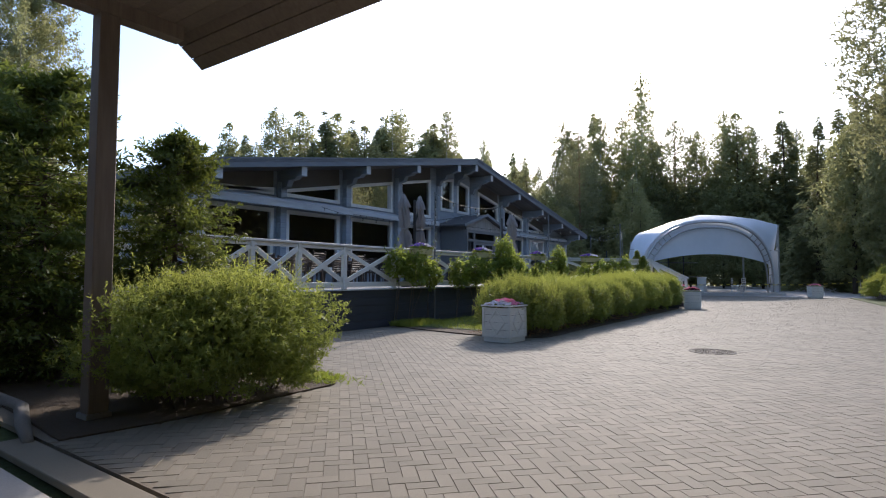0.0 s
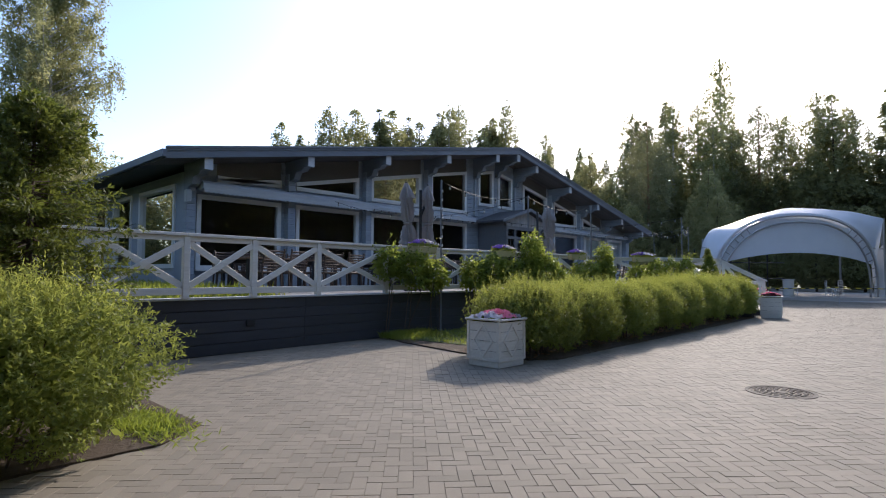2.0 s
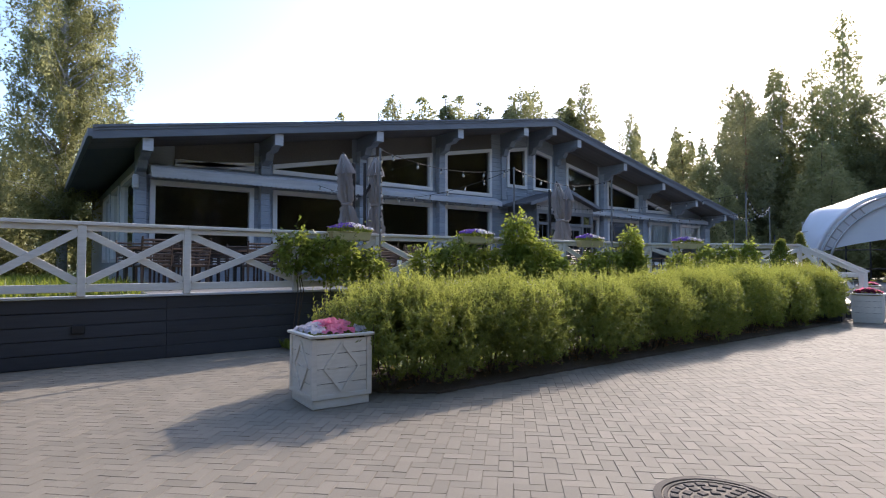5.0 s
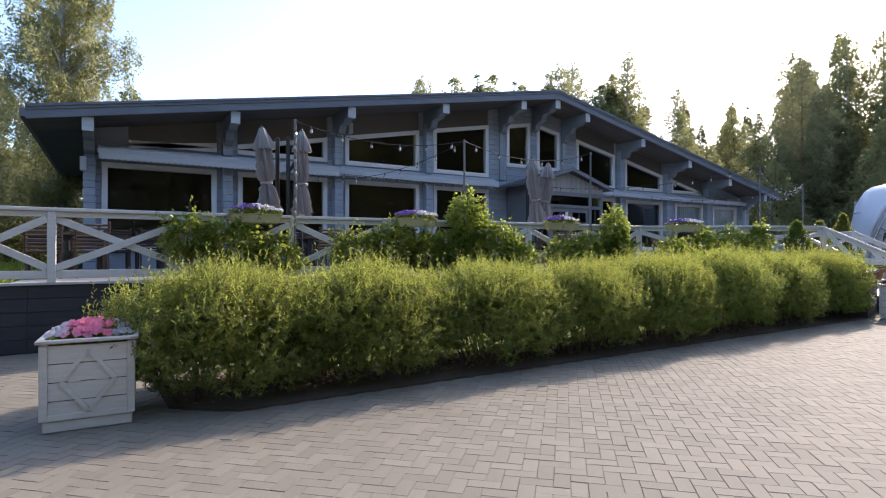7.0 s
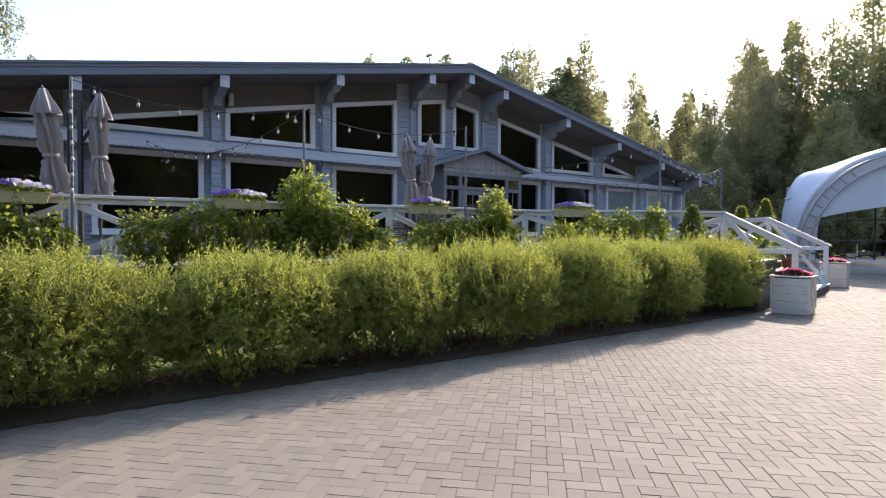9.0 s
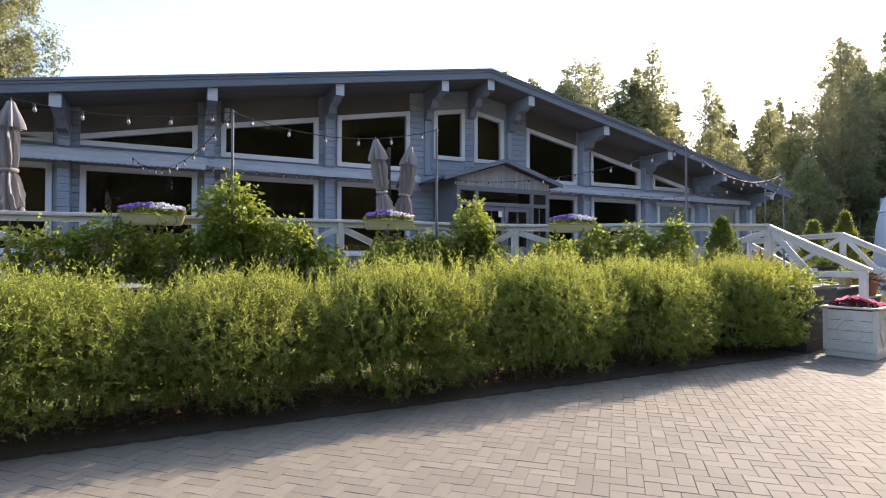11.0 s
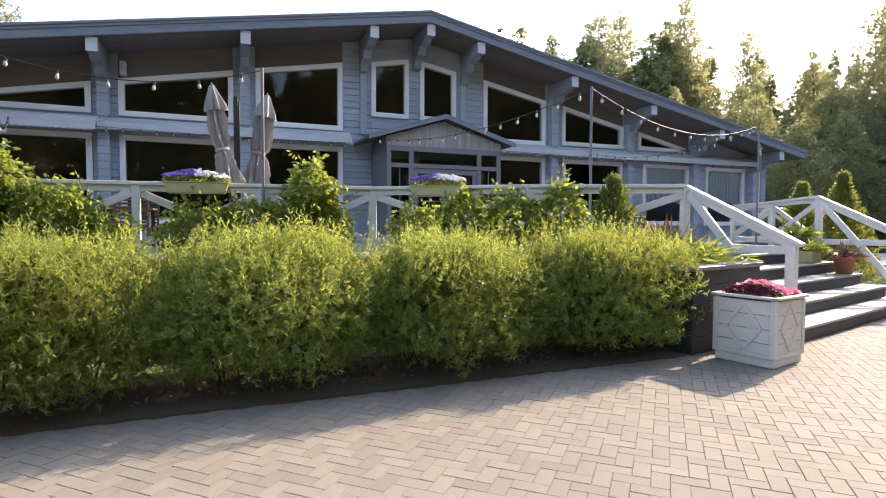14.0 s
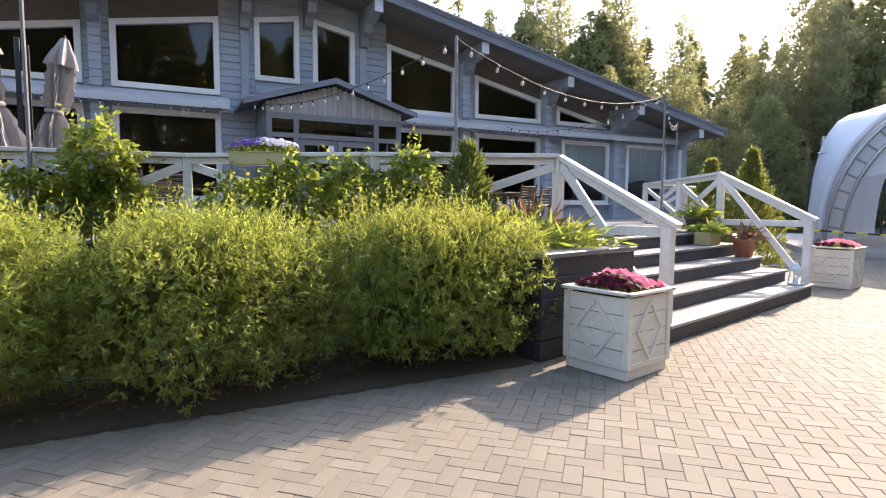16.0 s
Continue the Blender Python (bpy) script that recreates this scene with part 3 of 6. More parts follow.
LOW = [(9.37, 12.05), (12.6, 15.2), (15.77, 18.4), (18.95, 21.27), (25.68, 27.93), (28.6, 31.1), (32.0, 34.15), (34.96, 37.0), (37.25, 37.85)]
LZ0, LZ1 = 1.45, 3.62

def solid(mat, x0, x1, b0, b1, t0, t1):
    bm = B()
    prism(bm, [(x0, b0), (x1, b1), (x1, t1), (x0, t0)], "y", WY, WY + 0.2)
    return part("wall_panel", bm, mat or M_wall, house)


cuts = sorted({9.2, 38.2, PX, 22.2, 25.2} | {v for w in UP for v in w[:2]} | {v for w in LOW for v in w})
for x0, x1 in zip(cuts, cuts[1:]):
    if x1 - x0 < 1e-3:
        continue
    xm = (x0 + x1) / 2
    up = next((w for w in UP if w[0] < xm < w[1]), None)
    low = next((w for w in LOW if w[0] < xm < w[1]), None)
    door = 22.2 < xm < 25.2
    z = [(DZ, DZ)]
    if low:
        solid(None, x0, x1, DZ - 0.1, DZ - 0.1, LZ0, LZ0)
        start = LZ1
    elif door:
        start = 3.4
    else:
        start = DZ - 0.1
    if up:
        def tz(x):
            return up[3] + (up[4] - up[3]) * (x - up[0]) / (up[1] - up[0])
        solid(None, x0, x1, start, start, up[2], up[2])
        # side panels are blue-grey wall; the overhang's shade is painted in soffit brown
        solid(M_soffit_and_wall_shade if abs(xm - PX) > 1.6 else None, x0, x1, tz(x0), tz(x1), under(x0) + 0.01, under(x1) + 0.01)
    else:
        solid(None, x0, x1, start, start, under(x0) + 0.01, under(x1) + 0.01)
# log cladding on the plain fields
fields = [(9.2, 9.37), (12.05, 12.6), (15.2, 15.77), (18.4, 18.95), (21.27, 22.1), (23.23, 23.58), (24.74, 25.68), (27.93, 28.57), (31.1, 31.75), (34.15, 34.96), (37.0, 37.25), (37.85, 38.2)]
for x0, x1 in fields:
    z = DZ
    while z + 0.18 < min(under(x0), under(x1)):
        bm = B()
        box(bm, x0 + 0.004, x1 - 0.004, WY - 0.03, WY - 0.002, z + 0.004, z + 0.172, bevel=0.012)
        part("log_board", bm, M_wall, house)
        z += 0.18
for x0, x1, s, a, b in UP:
    z = 3.66 if s > 4.3 else 9
    while z + 0.18 < s:
        bm = B()
        box(bm, x0, x1, WY - 0.03, WY - 0.002, z + 0.004, z + 0.172, bevel=0.012)
        part("log_board", bm, M_wall, house)
        z += 0.18
    z = max(a, b) + 0.02 if abs((x0 + x1) / 2 - PX) < 1.6 else 9
    while z + 0.18 < min(under(x0), under(x1)):
        bm = B()
        box(bm, x0, x1, WY - 0.03, WY - 0.002, z + 0.004, z + 0.172, bevel=0.012)
        part("log_board", bm, M_wall, house)
        z += 0.18


def window(x0, x1, b, t0, t1, w=0.13, glass=M_glass):
    """A white framed window in the front wall; its head may slope."""
    bm = B()
    y0, y1 = WY - 0.06, WY + 0.12
    sl = (t1 - t0) / (x1 - x0)
    prism(bm, [(x0, b), (x1, b), (x1, b + w), (x0, b + w)], "y", y0, y1)
    prism(bm, [(x0, t0 - w), (x1, t1 - w), (x1, t1), (x0, t0)], "y", y0, y1)
    if t0 - b > 2 * w + 0.03:
        prism(bm, [(x0, b + w), (x0 + w, b + w), (x0 + w, t0 - w + sl * w), (x0, t0 - w)], "y", y0 + 0.002, y1)
    if t1 - b > 2 * w + 0.03:
        prism(bm, [(x1 - w, b + w), (x1, b + w), (x1, t1 - w), (x1 - w, t1 - w - sl * w)], "y", y0 + 0.002, y1)
    win = part("window", bm, M_frame, house)
    bm = B()
    vs = [bm.verts.new(p) for p in ((x0 + 0.02, WY + 0.04, b + 0.02), (x1 - 0.02, WY + 0.04, b + 0.02), (x1 - 0.02, WY + 0.04, t1 - 0.02), (x0 + 0.02, WY + 0.04, t0 - 0.02))]
    bm.faces.new(vs)
    g = part("pane", bm, glass, win)
    g.visible_shadow = False
    return win


for x0, x1, b, t0, t1 in UP:
    window(x0, x1, b, t0, t1)
for x0, x1 in LOW:
    win = window(x0, x1, LZ0, LZ1, LZ1, glass=M_clear if x0 in (32.0, 34.96) else M_glass)
    bm = B()
    box(bm, x0 - 0.04, x1 + 0.04, WY - 0.16, WY - 0.06, LZ0 - 0.03, LZ0 + 0.02, bevel=0.006)
    part("sill", bm, M_frame, win)

# added pleated sheets: pale sky reflections of two panes, put into cloth
for k, (x0, x1) in enumerate(((32.0, 34.15), (34.96, 37.0))):
    bm = B()
    n = 60
    cols = [(x0 + 0.15 + (x1 - x0 - 0.3) * i / n, WY + 0.1 + 0.03 * math.sin(i * 1.25) + 0.015 * math.sin(i * 0.37 + k)) for i in range(n + 1)]
    vr = [(bm.verts.new((x, y, 2.1 + 0.25 * math.sin(3.1 * (x - x0) / (x1 - x0)))), bm.verts.new((x, y, LZ1 - 0.06))) for x, y in cols]
    for a, b in zip(vr, vr[1:]):
        bm.faces.new([a[0], b[0], b[1], a[1]])
    tagged(part("curtain", bm, M_pane_reflection, smooth=True), "pale blue pleated sheet behind a low window for sky reflections", "curtain", "curtains of the house")

# pilasters of log ends and the beams that carry the roof
for i, x in enumerate([9.12, 12.3, 15.48, 18.67, 21.86, 23.45, 24.97, 28.15, 31.25, 34.3, 37.3]):
    u = under(x) - 0.02
    if x not in (23.45,):
        z = DZ
        k = 0
        if not 21.6 < x < 25.3:
            bm = B()
            box(bm, x - 0.1, x + 0.1, WY - 0.24, WY - 0.031, DZ, u - 0.3)
            pil = part("log_pilaster", bm, M_wall, house)
            while z + 0.18 < u - 0.3:
                if not (3.6 < z < 4.0):
                    bm = B()
                    box(bm, x - 0.13, x + 0.13, WY - 0.28 - 0.006 * (k % 2), WY - 0.0315, z + 0.002, z + 0.178, bevel=0.01)
                    part("log_end", bm, M_wall, pil)
                z += 0.18
                k += 1
        else:
            bm = B()
            box(bm, x - 0.1, x + 0.1, WY - 0.1, WY - 0.031, 4.0, u - 0.3, bevel=0.01)
            part("log_pilaster", bm, M_wall, house)
    bm = B()
    prof = [(RY + 0.07, u), (WY, u), (WY, u - 0.95), (WY - 0.22, u - 0.9), (WY - 0.3, u - 0.68), (WY - 0.55, u - 0.62), (WY - 0.66, u - 0.42),
            (RY + 0.42, u - 0.4), (RY + 0.3, u - 0.32), (RY + 0.07, u - 0.31)]
    prism(bm, prof, "x", x - 0.11, x + 0.11)
    part("roof_beam", bm, M_shaded_beam, house)
    bm = B()
    box(bm, x - 0.115, x + 0.115, RY + 0.05, RY + 0.068, u - 0.315, u - 0.005)
    part("beam_cap", bm, M_pale, house)

# shallow ledge over the lower windows, and the rolled awning on its first length
for x0, x1 in ((9.3, 21.45), (26.1, 37.95)):
    bm = B()
    prism(bm, [(WY - 0.4, 3.70), (WY - 0.03, 3.74), (WY - 0.03, 4.02), (WY - 0.1, 4.02), (WY - 0.42, 3.86)], "x", x0, x1)
    ledge = part("ledge", bm, M_pale, house, "pale boarded ledge over the lower windows")
    bm = B()
    box(bm, x0, x1, WY - 0.45, WY - 0.405, 3.67, 3.84, bevel=0.008)
    part("ledge_board", bm, M_pale, ledge)
awn = thing("awning", (12, WY - 0.5, 3.8), "white rolled awning with a scalloped valance over the window", "awning")
bm = B()
prism(bm, [(WY - 0.62, 3.74), (WY - 0.45, 3.70), (WY - 0.46, 3.86), (WY - 0.47, 3.92), (WY - 0.56, 3.92), (WY - 0.64, 3.86)], "x", 9.3, 15.4)
part("cassette", bm, M_pale, awn)
bm = B()
n = 44
xs_ = np.linspace(9.32, 15.38, n * 6 + 1)
for a, b in zip(xs_, xs_[1:]):
    f = [3.64 - 0.035 * abs(math.sin(math.pi * (x - 9.32) / (6.06 / n))) for x in (a, b)]
    prism(bm, [(a, f[0]), (b, f[1]), (b, 3.75), (a, 3.75)], "y", WY - 0.625, WY - 0.62)
part("valance", bm, M_pale, awn)

# the other walls, the floor and an unseen hall, coloured dark to look unlit
for y0, y1, z0, z1 in ((16.1, 16.9, 0, 4.3), (19.9, 20.6, 0, 4.3), (22.6, 23.3, 0, 4.3), (25.4, 31.0, 0, 4.3), (16.9, 19.9, 0, 1.5), (16.9, 19.9, 4.0, 4.3),
                       (20.6, 22.6, 0, 1.5), (20.6, 22.6, 4.0, 4.3), (23.3, 25.4, 0, 1.5), (23.3, 25.4, 4.0, 4.3)):
    bm = B()
    box(bm, 9.2, 9.4, y0, y1, z0, z1)
    part("side_wall", bm, M_wall, house)
for y0, y1 in ((16.9, 19.9), (20.6, 22.6), (23.3, 25.4)):
    bm = B()
    for c in ((y0, y0 + 0.13, 1.5, 4.0), (y1 - 0.13, y1, 1.5, 4.0), (y0 + 0.13, y1 - 0.13, 1.5, 1.63), (y0 + 0.13, y1 - 0.13, 3.87, 4.0)):
        box(bm, 9.15, 9.3, *c)
    win = part("window", bm, M_frame, house)
    bm = B()
    bm.faces.new([bm.verts.new(p) for p in ((9.25, y0 + 0.02, 1.52), (9.25, y1 - 0.02, 1.52), (9.25, y1 - 0.02, 3.98), (9.25, y0 + 0.02, 3.98))])
    part("pane", bm, M_glass, win).visible_shadow = False
bm = B()
box(bm, 38.0, 38.2, 16.1, 31.0, 0, 3.98)
part("side_wall", bm, M_wall, house)
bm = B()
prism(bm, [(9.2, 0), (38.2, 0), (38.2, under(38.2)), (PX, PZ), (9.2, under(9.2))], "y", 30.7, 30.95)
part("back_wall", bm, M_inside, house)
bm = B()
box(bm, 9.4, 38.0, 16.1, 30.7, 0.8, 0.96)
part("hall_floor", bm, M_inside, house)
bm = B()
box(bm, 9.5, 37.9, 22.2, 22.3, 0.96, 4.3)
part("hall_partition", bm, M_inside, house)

# glazed porch
porch = thing("porch", (23.75, 14.3, DZ), "grey glazed entrance porch with a small gabled roof", "porch")
PYF = 14.3
for s in (-1, 1):
    xe = 23.7 + s * 2.12
    bm = B()
    prism(bm, [(23.7, 4.30), (xe, 3.66), (xe, 3.73), (23.7, 4.37)], "y", PYF - 0.22, WY - 0.05)
    part("roof", bm, M_felt, porch)
    bm = B()
    prism(bm, [(23.7, 4.27), (xe, 3.61), (xe, 3.74), (23.7, 4.40)], "y", PYF - 0.25, PYF - 0.222)
    part("barge_board", bm, M_fascia, porch)
for i, x in enumerate(np.arange(22.1, 25.4, 0.12)):
    top = 4.28 - 0.302 * abs(x + 0.06 - 23.7) - 0.05
    bm = B()
    box(bm, x, x + 0.114, PYF - 0.02, PYF + 0.01, 3.5, max(top, 3.54))
    part("gable_board", bm, M_weathered, porch)
bm = B()
box(bm, 22.1, 25.45, PYF - 0.03, PYF + 0.08, 3.38, 3.52)
box(bm, 22.1, 25.45, PYF - 0.03, PYF + 0.08, 2.95, 3.06)
for x in (22.1, 22.72, 24.72, 25.33):
    box(bm, x, x + 0.12, PYF - 0.028, PYF + 0.078, DZ, 3.38)
part("frame", bm, M_porch, porch)
for x0, x1 in ((22.22, 22.72), (22.84, 24.72), (24.84, 25.33)):
    bm = B()
    bm.faces.new([bm.verts.new(p) for p in ((x0, PYF + 0.03, 3.06), (x1, PYF + 0.03, 3.06), (x1, PYF + 0.03, 3.38), (x0, PYF + 0.03, 3.38))])
    part("pane", bm, M_glass, porch).visible_shadow = False
for x0, x1 in ((22.22, 22.72), (24.84, 25.33)):
    bm = B()
    bm.faces.new([bm.verts.new(p) for p in ((x0, PYF + 0.03, DZ + 0.5), (x1, PYF + 0.03, DZ + 0.5), (x1, PYF + 0.03, 2.95), (x0, PYF + 0.03, 2.95))])
    part("pane", bm, M_glass, porch).visible_shadow = False
    bm = B()
    box(bm, x0, x1, PYF, PYF + 0.05, DZ, DZ + 0.5)
    part("panel", bm, M_porch, porch)
    bm = B()
    xm = (x0 + x1) / 2
    box(bm, xm - 0.012, xm + 0.012, PYF + 0.01, PYF + 0.028, DZ + 0.5, 2.95)
    for z in (1.9, 2.35):
        box(bm, x0, x1, PYF + 0.012, PYF + 0.026, z, z + 0.024)
    part("glazing_bar", bm, M_porch, porch)
for x0, x1 in ((22.85, 23.77), (23.79, 24.71)):
    bm = B()
    for c in ((x0, x0 + 0.12, DZ, 2.94), (x1 - 0.12, x1, DZ, 2.94), (x0 + 0.12, x1 - 0.12, 2.8, 2.94), (x0 + 0.12, x1 - 0.12, DZ, 1.7)):
        box(bm, c[0], c[1], PYF, PYF + 0.05, c[2], c[3])
    leaf = part("door", bm, M_porch, porch)
    bm = B()
    bm.faces.new([bm.verts.new(p) for p in ((x0 + 0.1, PYF + 0.03, 1.68), (x1 - 0.1, PYF + 0.03, 1.68), (x1 - 0.1, PYF + 0.03, 2.82), (x0 + 0.1, PYF + 0.03, 2.82))])
    part("pane", bm, M_glass, leaf).visible_shadow = False
    bm = B()
    xm = (x0 + x1) / 2
    box(bm, xm - 0.012, xm + 0.012, PYF + 0.006, PYF + 0.024, 1.7, 2.8)
    for z in (2.05, 2.42):
        box(bm, x0 + 0.12, x1 - 0.12, PYF + 0.008, PYF + 0.022, z, z + 0.024)
    part("glazing_bar", bm, M_porch, leaf)
    bm = B()
    hx = x1 - 0.06 if x0 < 23 else x0 + 0.06
    rod(bm, (hx, PYF - 0.05, 1.85), (hx, PYF - 0.05, 2.15), 0.012)
    part("handle", bm, M_steel, leaf)
bm = B()
box(bm, 23.55, 23.68, PYF - 0.012, PYF - 0.003, 2.62, 2.8)
tagged(part("door_notice", bm, M_frame), "small white paper notice on the porch door", "notice")
for x in (22.1, 25.37):
    bm = B()
    box(bm, x, x + 0.08, PYF + 0.08, WY - 0.05, DZ, 3.75)
    part("side_panel", bm, M_porch, porch)
# wall lamps and speakers
for x, y, z in ((9.0, WY - 0.3, 3.5), (15.9, WY - 0.1, 5.2), (31.5, WY - 0.1, 4.85)):
    bm = B()
    box(bm, x - 0.07, x + 0.07, y - 0.12, y + 0.06, z - 0.17, z + 0.17, bevel=0.02)
    tagged(part("wall_speaker", bm, M_pale), "small pale box speaker on the log wall", "speaker")

# ------------------------------------------------------------ timber canopy at the start of the walk
canopy = thing("entrance_canopy", (2.2, 5.4, 0), "dark brown timber canopy roof on square posts", "canopy")
bm = B()
box(bm, 2.12, 2.29, 5.29, 5.46, 0.0, 3.66, bevel=0.008)
part("post", bm, M_brown, canopy)
bm = B()
box(bm, 2.1, 2.31, 5.27, 5.48, 0.0, 0.06, bevel=0.008)
part("post_foot", bm, M_stone, canopy)
bm = B()
box(bm, -7.5, -7.3, 5.28, 5.48, 0.0, 3.66, bevel=0.008)
part("post", bm, M_brown, canopy)
bm = B()
box(bm, -8, 2.97, -5.0, 5.72, 3.832, 3.95)
part("roof_slab", bm, M_brown, canopy)
for i, x0 in enumerate(np.arange(-8, 2.95, 0.183)):
    bm = B()
    box(bm, x0, x0 + 0.178, -5.0, 5.71, 3.80, 3.829)
    part("soffit_board", bm, M_brown, canopy)
for k in range(3):
    t0, t1 = k / 3, (k + 1) / 3 - 0.015
    bm = B()
    prism(bm, [(2.97 + 0.38 * t0, 3.85 - 0.27 * t0), (2.97 + 0.38 * t1, 3.85 - 0.27 * t1), (3.0 + 0.38 * t1, 3.885 - 0.27 * t1), (3.0 + 0.38 * t0, 3.885 - 0.27 * t0)], "y", -5.0, 5.72)
    part("eave_board", bm, M_brown, canopy)
bm = B()
prism(bm, [(-8, 3.95), (3.0, 3.95), (3.39, 3.62), (3.39, 3.66), (3.0, 4.05), (-8, 6.5)], "y", -5.0, 5.72)
part("roof_top", bm, M_felt, canopy)
bm = B()
box(bm, -8, 2.9, 5.3, 5.46, 3.66, 3.798)
part("beam", bm, M_brown, canopy)

# ------------------------------------------------------------ hedge and bushes


def shrub_mesh(name, a, b, c, n, seed, z0=0.05, leaf=(0.05, 0.016), shoots=0.09, power=2.7, foot=0.1, tips=1300):
    """Foliage of a clipped bush: leaf rosettes over a rounded, lumpy body. Returns the body and the young crown shoots,
    coloured as sunlit.
    """
    rng = np.random.default_rng(seed)
    d = rand_dirs(n, rng)
    d[:, 2] = np.abs(d[:, 2]) * 1.3 - 0.5
    d = unit(d)
    rr = (np.abs(d[:, 0] / a) ** power + np.abs(d[:, 1] / b) ** power + np.abs(d[:, 2] / (c * 0.55)) ** power) ** (-1 / power)
    shape = [(Vector(v) * 2.4 + Vector((seed * 3.1, 0, 0)), Vector(v) * 6.5 + Vector((0, seed * 1.7, 0))) for v in d]
    lump = np.array([0.2 * noise.noise(p) + 0.13 * noise.noise(q) for p, q in shape])
    depth = rng.uniform(0, 1, n) ** 0.4
    r = rr * (1 + lump) * (0.6 + 0.39 * depth)
    p = d * r[:, None]
    p[:, 2] += c * 0.47 + z0
    gap = np.array([noise.noise(Vector((v[0] * 2.2, v[1] * 2.2, seed))) for v in p])
    keep = p[:, 2] > z0 + foot + 0.14 * rng.uniform(0, 1, n) + 3 * foot * np.clip(gap, -0.1, 0.6)
    p, d = p[keep], d[keep]
    way = unit(d * np.array([1.0, 1.0, 0.6]) + np.array([0, 0, 0.4]) + 0.4 * rng.normal(size=d.shape))
    foot_in = 1 - 0.5 * np.clip((0.5 - p[:, 2]) / 0.5, 0, 1)
    p[:, 0] *= foot_in
    body = sprigs(p, way, shoots, 9, leaf[0], leaf[1], rng, 1.9)
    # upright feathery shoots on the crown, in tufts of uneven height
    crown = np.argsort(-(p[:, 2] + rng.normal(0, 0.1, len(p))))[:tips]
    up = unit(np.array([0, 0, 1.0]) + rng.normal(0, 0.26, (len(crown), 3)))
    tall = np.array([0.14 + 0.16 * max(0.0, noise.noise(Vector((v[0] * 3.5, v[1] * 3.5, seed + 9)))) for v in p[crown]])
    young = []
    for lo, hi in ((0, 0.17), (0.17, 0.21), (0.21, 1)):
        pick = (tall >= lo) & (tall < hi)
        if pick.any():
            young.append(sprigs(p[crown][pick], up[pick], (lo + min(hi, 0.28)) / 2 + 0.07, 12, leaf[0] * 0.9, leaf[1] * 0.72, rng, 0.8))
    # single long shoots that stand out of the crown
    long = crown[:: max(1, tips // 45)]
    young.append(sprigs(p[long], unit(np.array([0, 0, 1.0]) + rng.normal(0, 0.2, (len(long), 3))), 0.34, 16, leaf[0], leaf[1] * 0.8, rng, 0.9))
    # shaded inner leaves
    m = len(d)
    q = d[:m] * (rr * (1 + lump))[keep][:m, None] * rng.uniform(0.3, 0.85, (m, 1))
    q[:, 2] += c * 0.47 + z0
    q = q[q[:, 2] > z0 + foot + 0.1]
    inner = leaf_quads(q, rand_dirs(len(q), rng), 0.095, 0.058, rng)
    return np.concatenate([body, inner]), np.concatenate(young)


def make_shrub(a, b, c, n, seed, label, category, material, shoots=0.07, leaf=(0.045, 0.0145), foot=0.1, tips=1300):
    s = thing("hedge_bush", (0, 0, 0), label, category, "clipped hedge beside the deck")
    body, sunlit_shoots = shrub_mesh("foliage", a, b, c, n, seed, shoots=shoots, leaf=leaf, foot=foot, tips=tips)
    quads("foliage", body, material, s)["kind"] = "stuff"
    quads("new_growth", sunlit_shoots, M_sunlit_shoot, s)["kind"] = "stuff"
    rng = np.random.default_rng(seed + 50)
    bm = B()
    for i in range(22):
        x, y = rng.uniform(-a * 0.45, a * 0.45), rng.uniform(-b * 0.35, b * 0.35)
        top = Vector((x * 1.7 + rng.normal() * 0.06, y * 1.6 + rng.normal() * 0.06, rng.uniform(0.5, 0.8) * c))
        mid = Vector((x * 1.25 + rng.normal() * 0.04, y * 1.2 + rng.normal() * 0.04, 0.28))
        tube(bm, [(x, y, 0.0), mid, top], [0.011, 0.009, 0.004], 5)
    part("stem_mass", bm, M_bark, s)["kind"] = "stuff"
    return s


protos = [make_shrub(a, 0.86, c, n, 11 + k, "dense light green clipped hedge bush on brown soil", "bush", M_hedge, foot=f, tips=tp_)
          for k, (a, c, n, f, tp_) in enumerate(((1.04, 1.0, 2900, 0.03, 1200), (1.27, 1.05, 3600, 0.04, 1500), (0.93, 1.02, 2600, 0.04, 1050)))]
spots = [(0, 10.52, 1.0, 1.0), (0, 12.0, 1.02, 1.0), (2, 13.68, 1.04, 0.98), (2, 15.2, 0.96, 0.98), (1, 16.76, 0.88, 1.02), (2, 18.54, 1.12, 1.1), (2, 20.22, 1.08, 1.06), (1, 22.08, 0.92, 1.06)]
rng = np.random.default_rng(5)
placed = set()
for i, (k, x, sx, sz) in enumerate(spots):
    m = pose(x, 5.44 + rng.uniform(-0.04, 0.04), 0.015, 0, 0, (0, 180)[i % 2] + rng.uniform(-8, 8)) @ Matrix.Diagonal((sx, 0.98, sz, 1))
    if k in placed:
        put_copy(protos[k], m)
    else:
        protos[k].matrix_basis = m
        placed.add(k)
big = make_shrub(1.32, 0.95, 1.1, 5600, 31, "large rounded light green bush beside the canopy post", "bush", M_hedge, foot=-0.12, tips=850)
big["group"] = ""
big.matrix_basis = pose(3.36, 5.25, 0.01, 0, 0, 2)
low = make_shrub(0.8, 0.7, 0.8, 900, 41, "low rounded green bush on the grassy bed", "bush", M_hedge, leaf=(0.08, 0.03), tips=250)
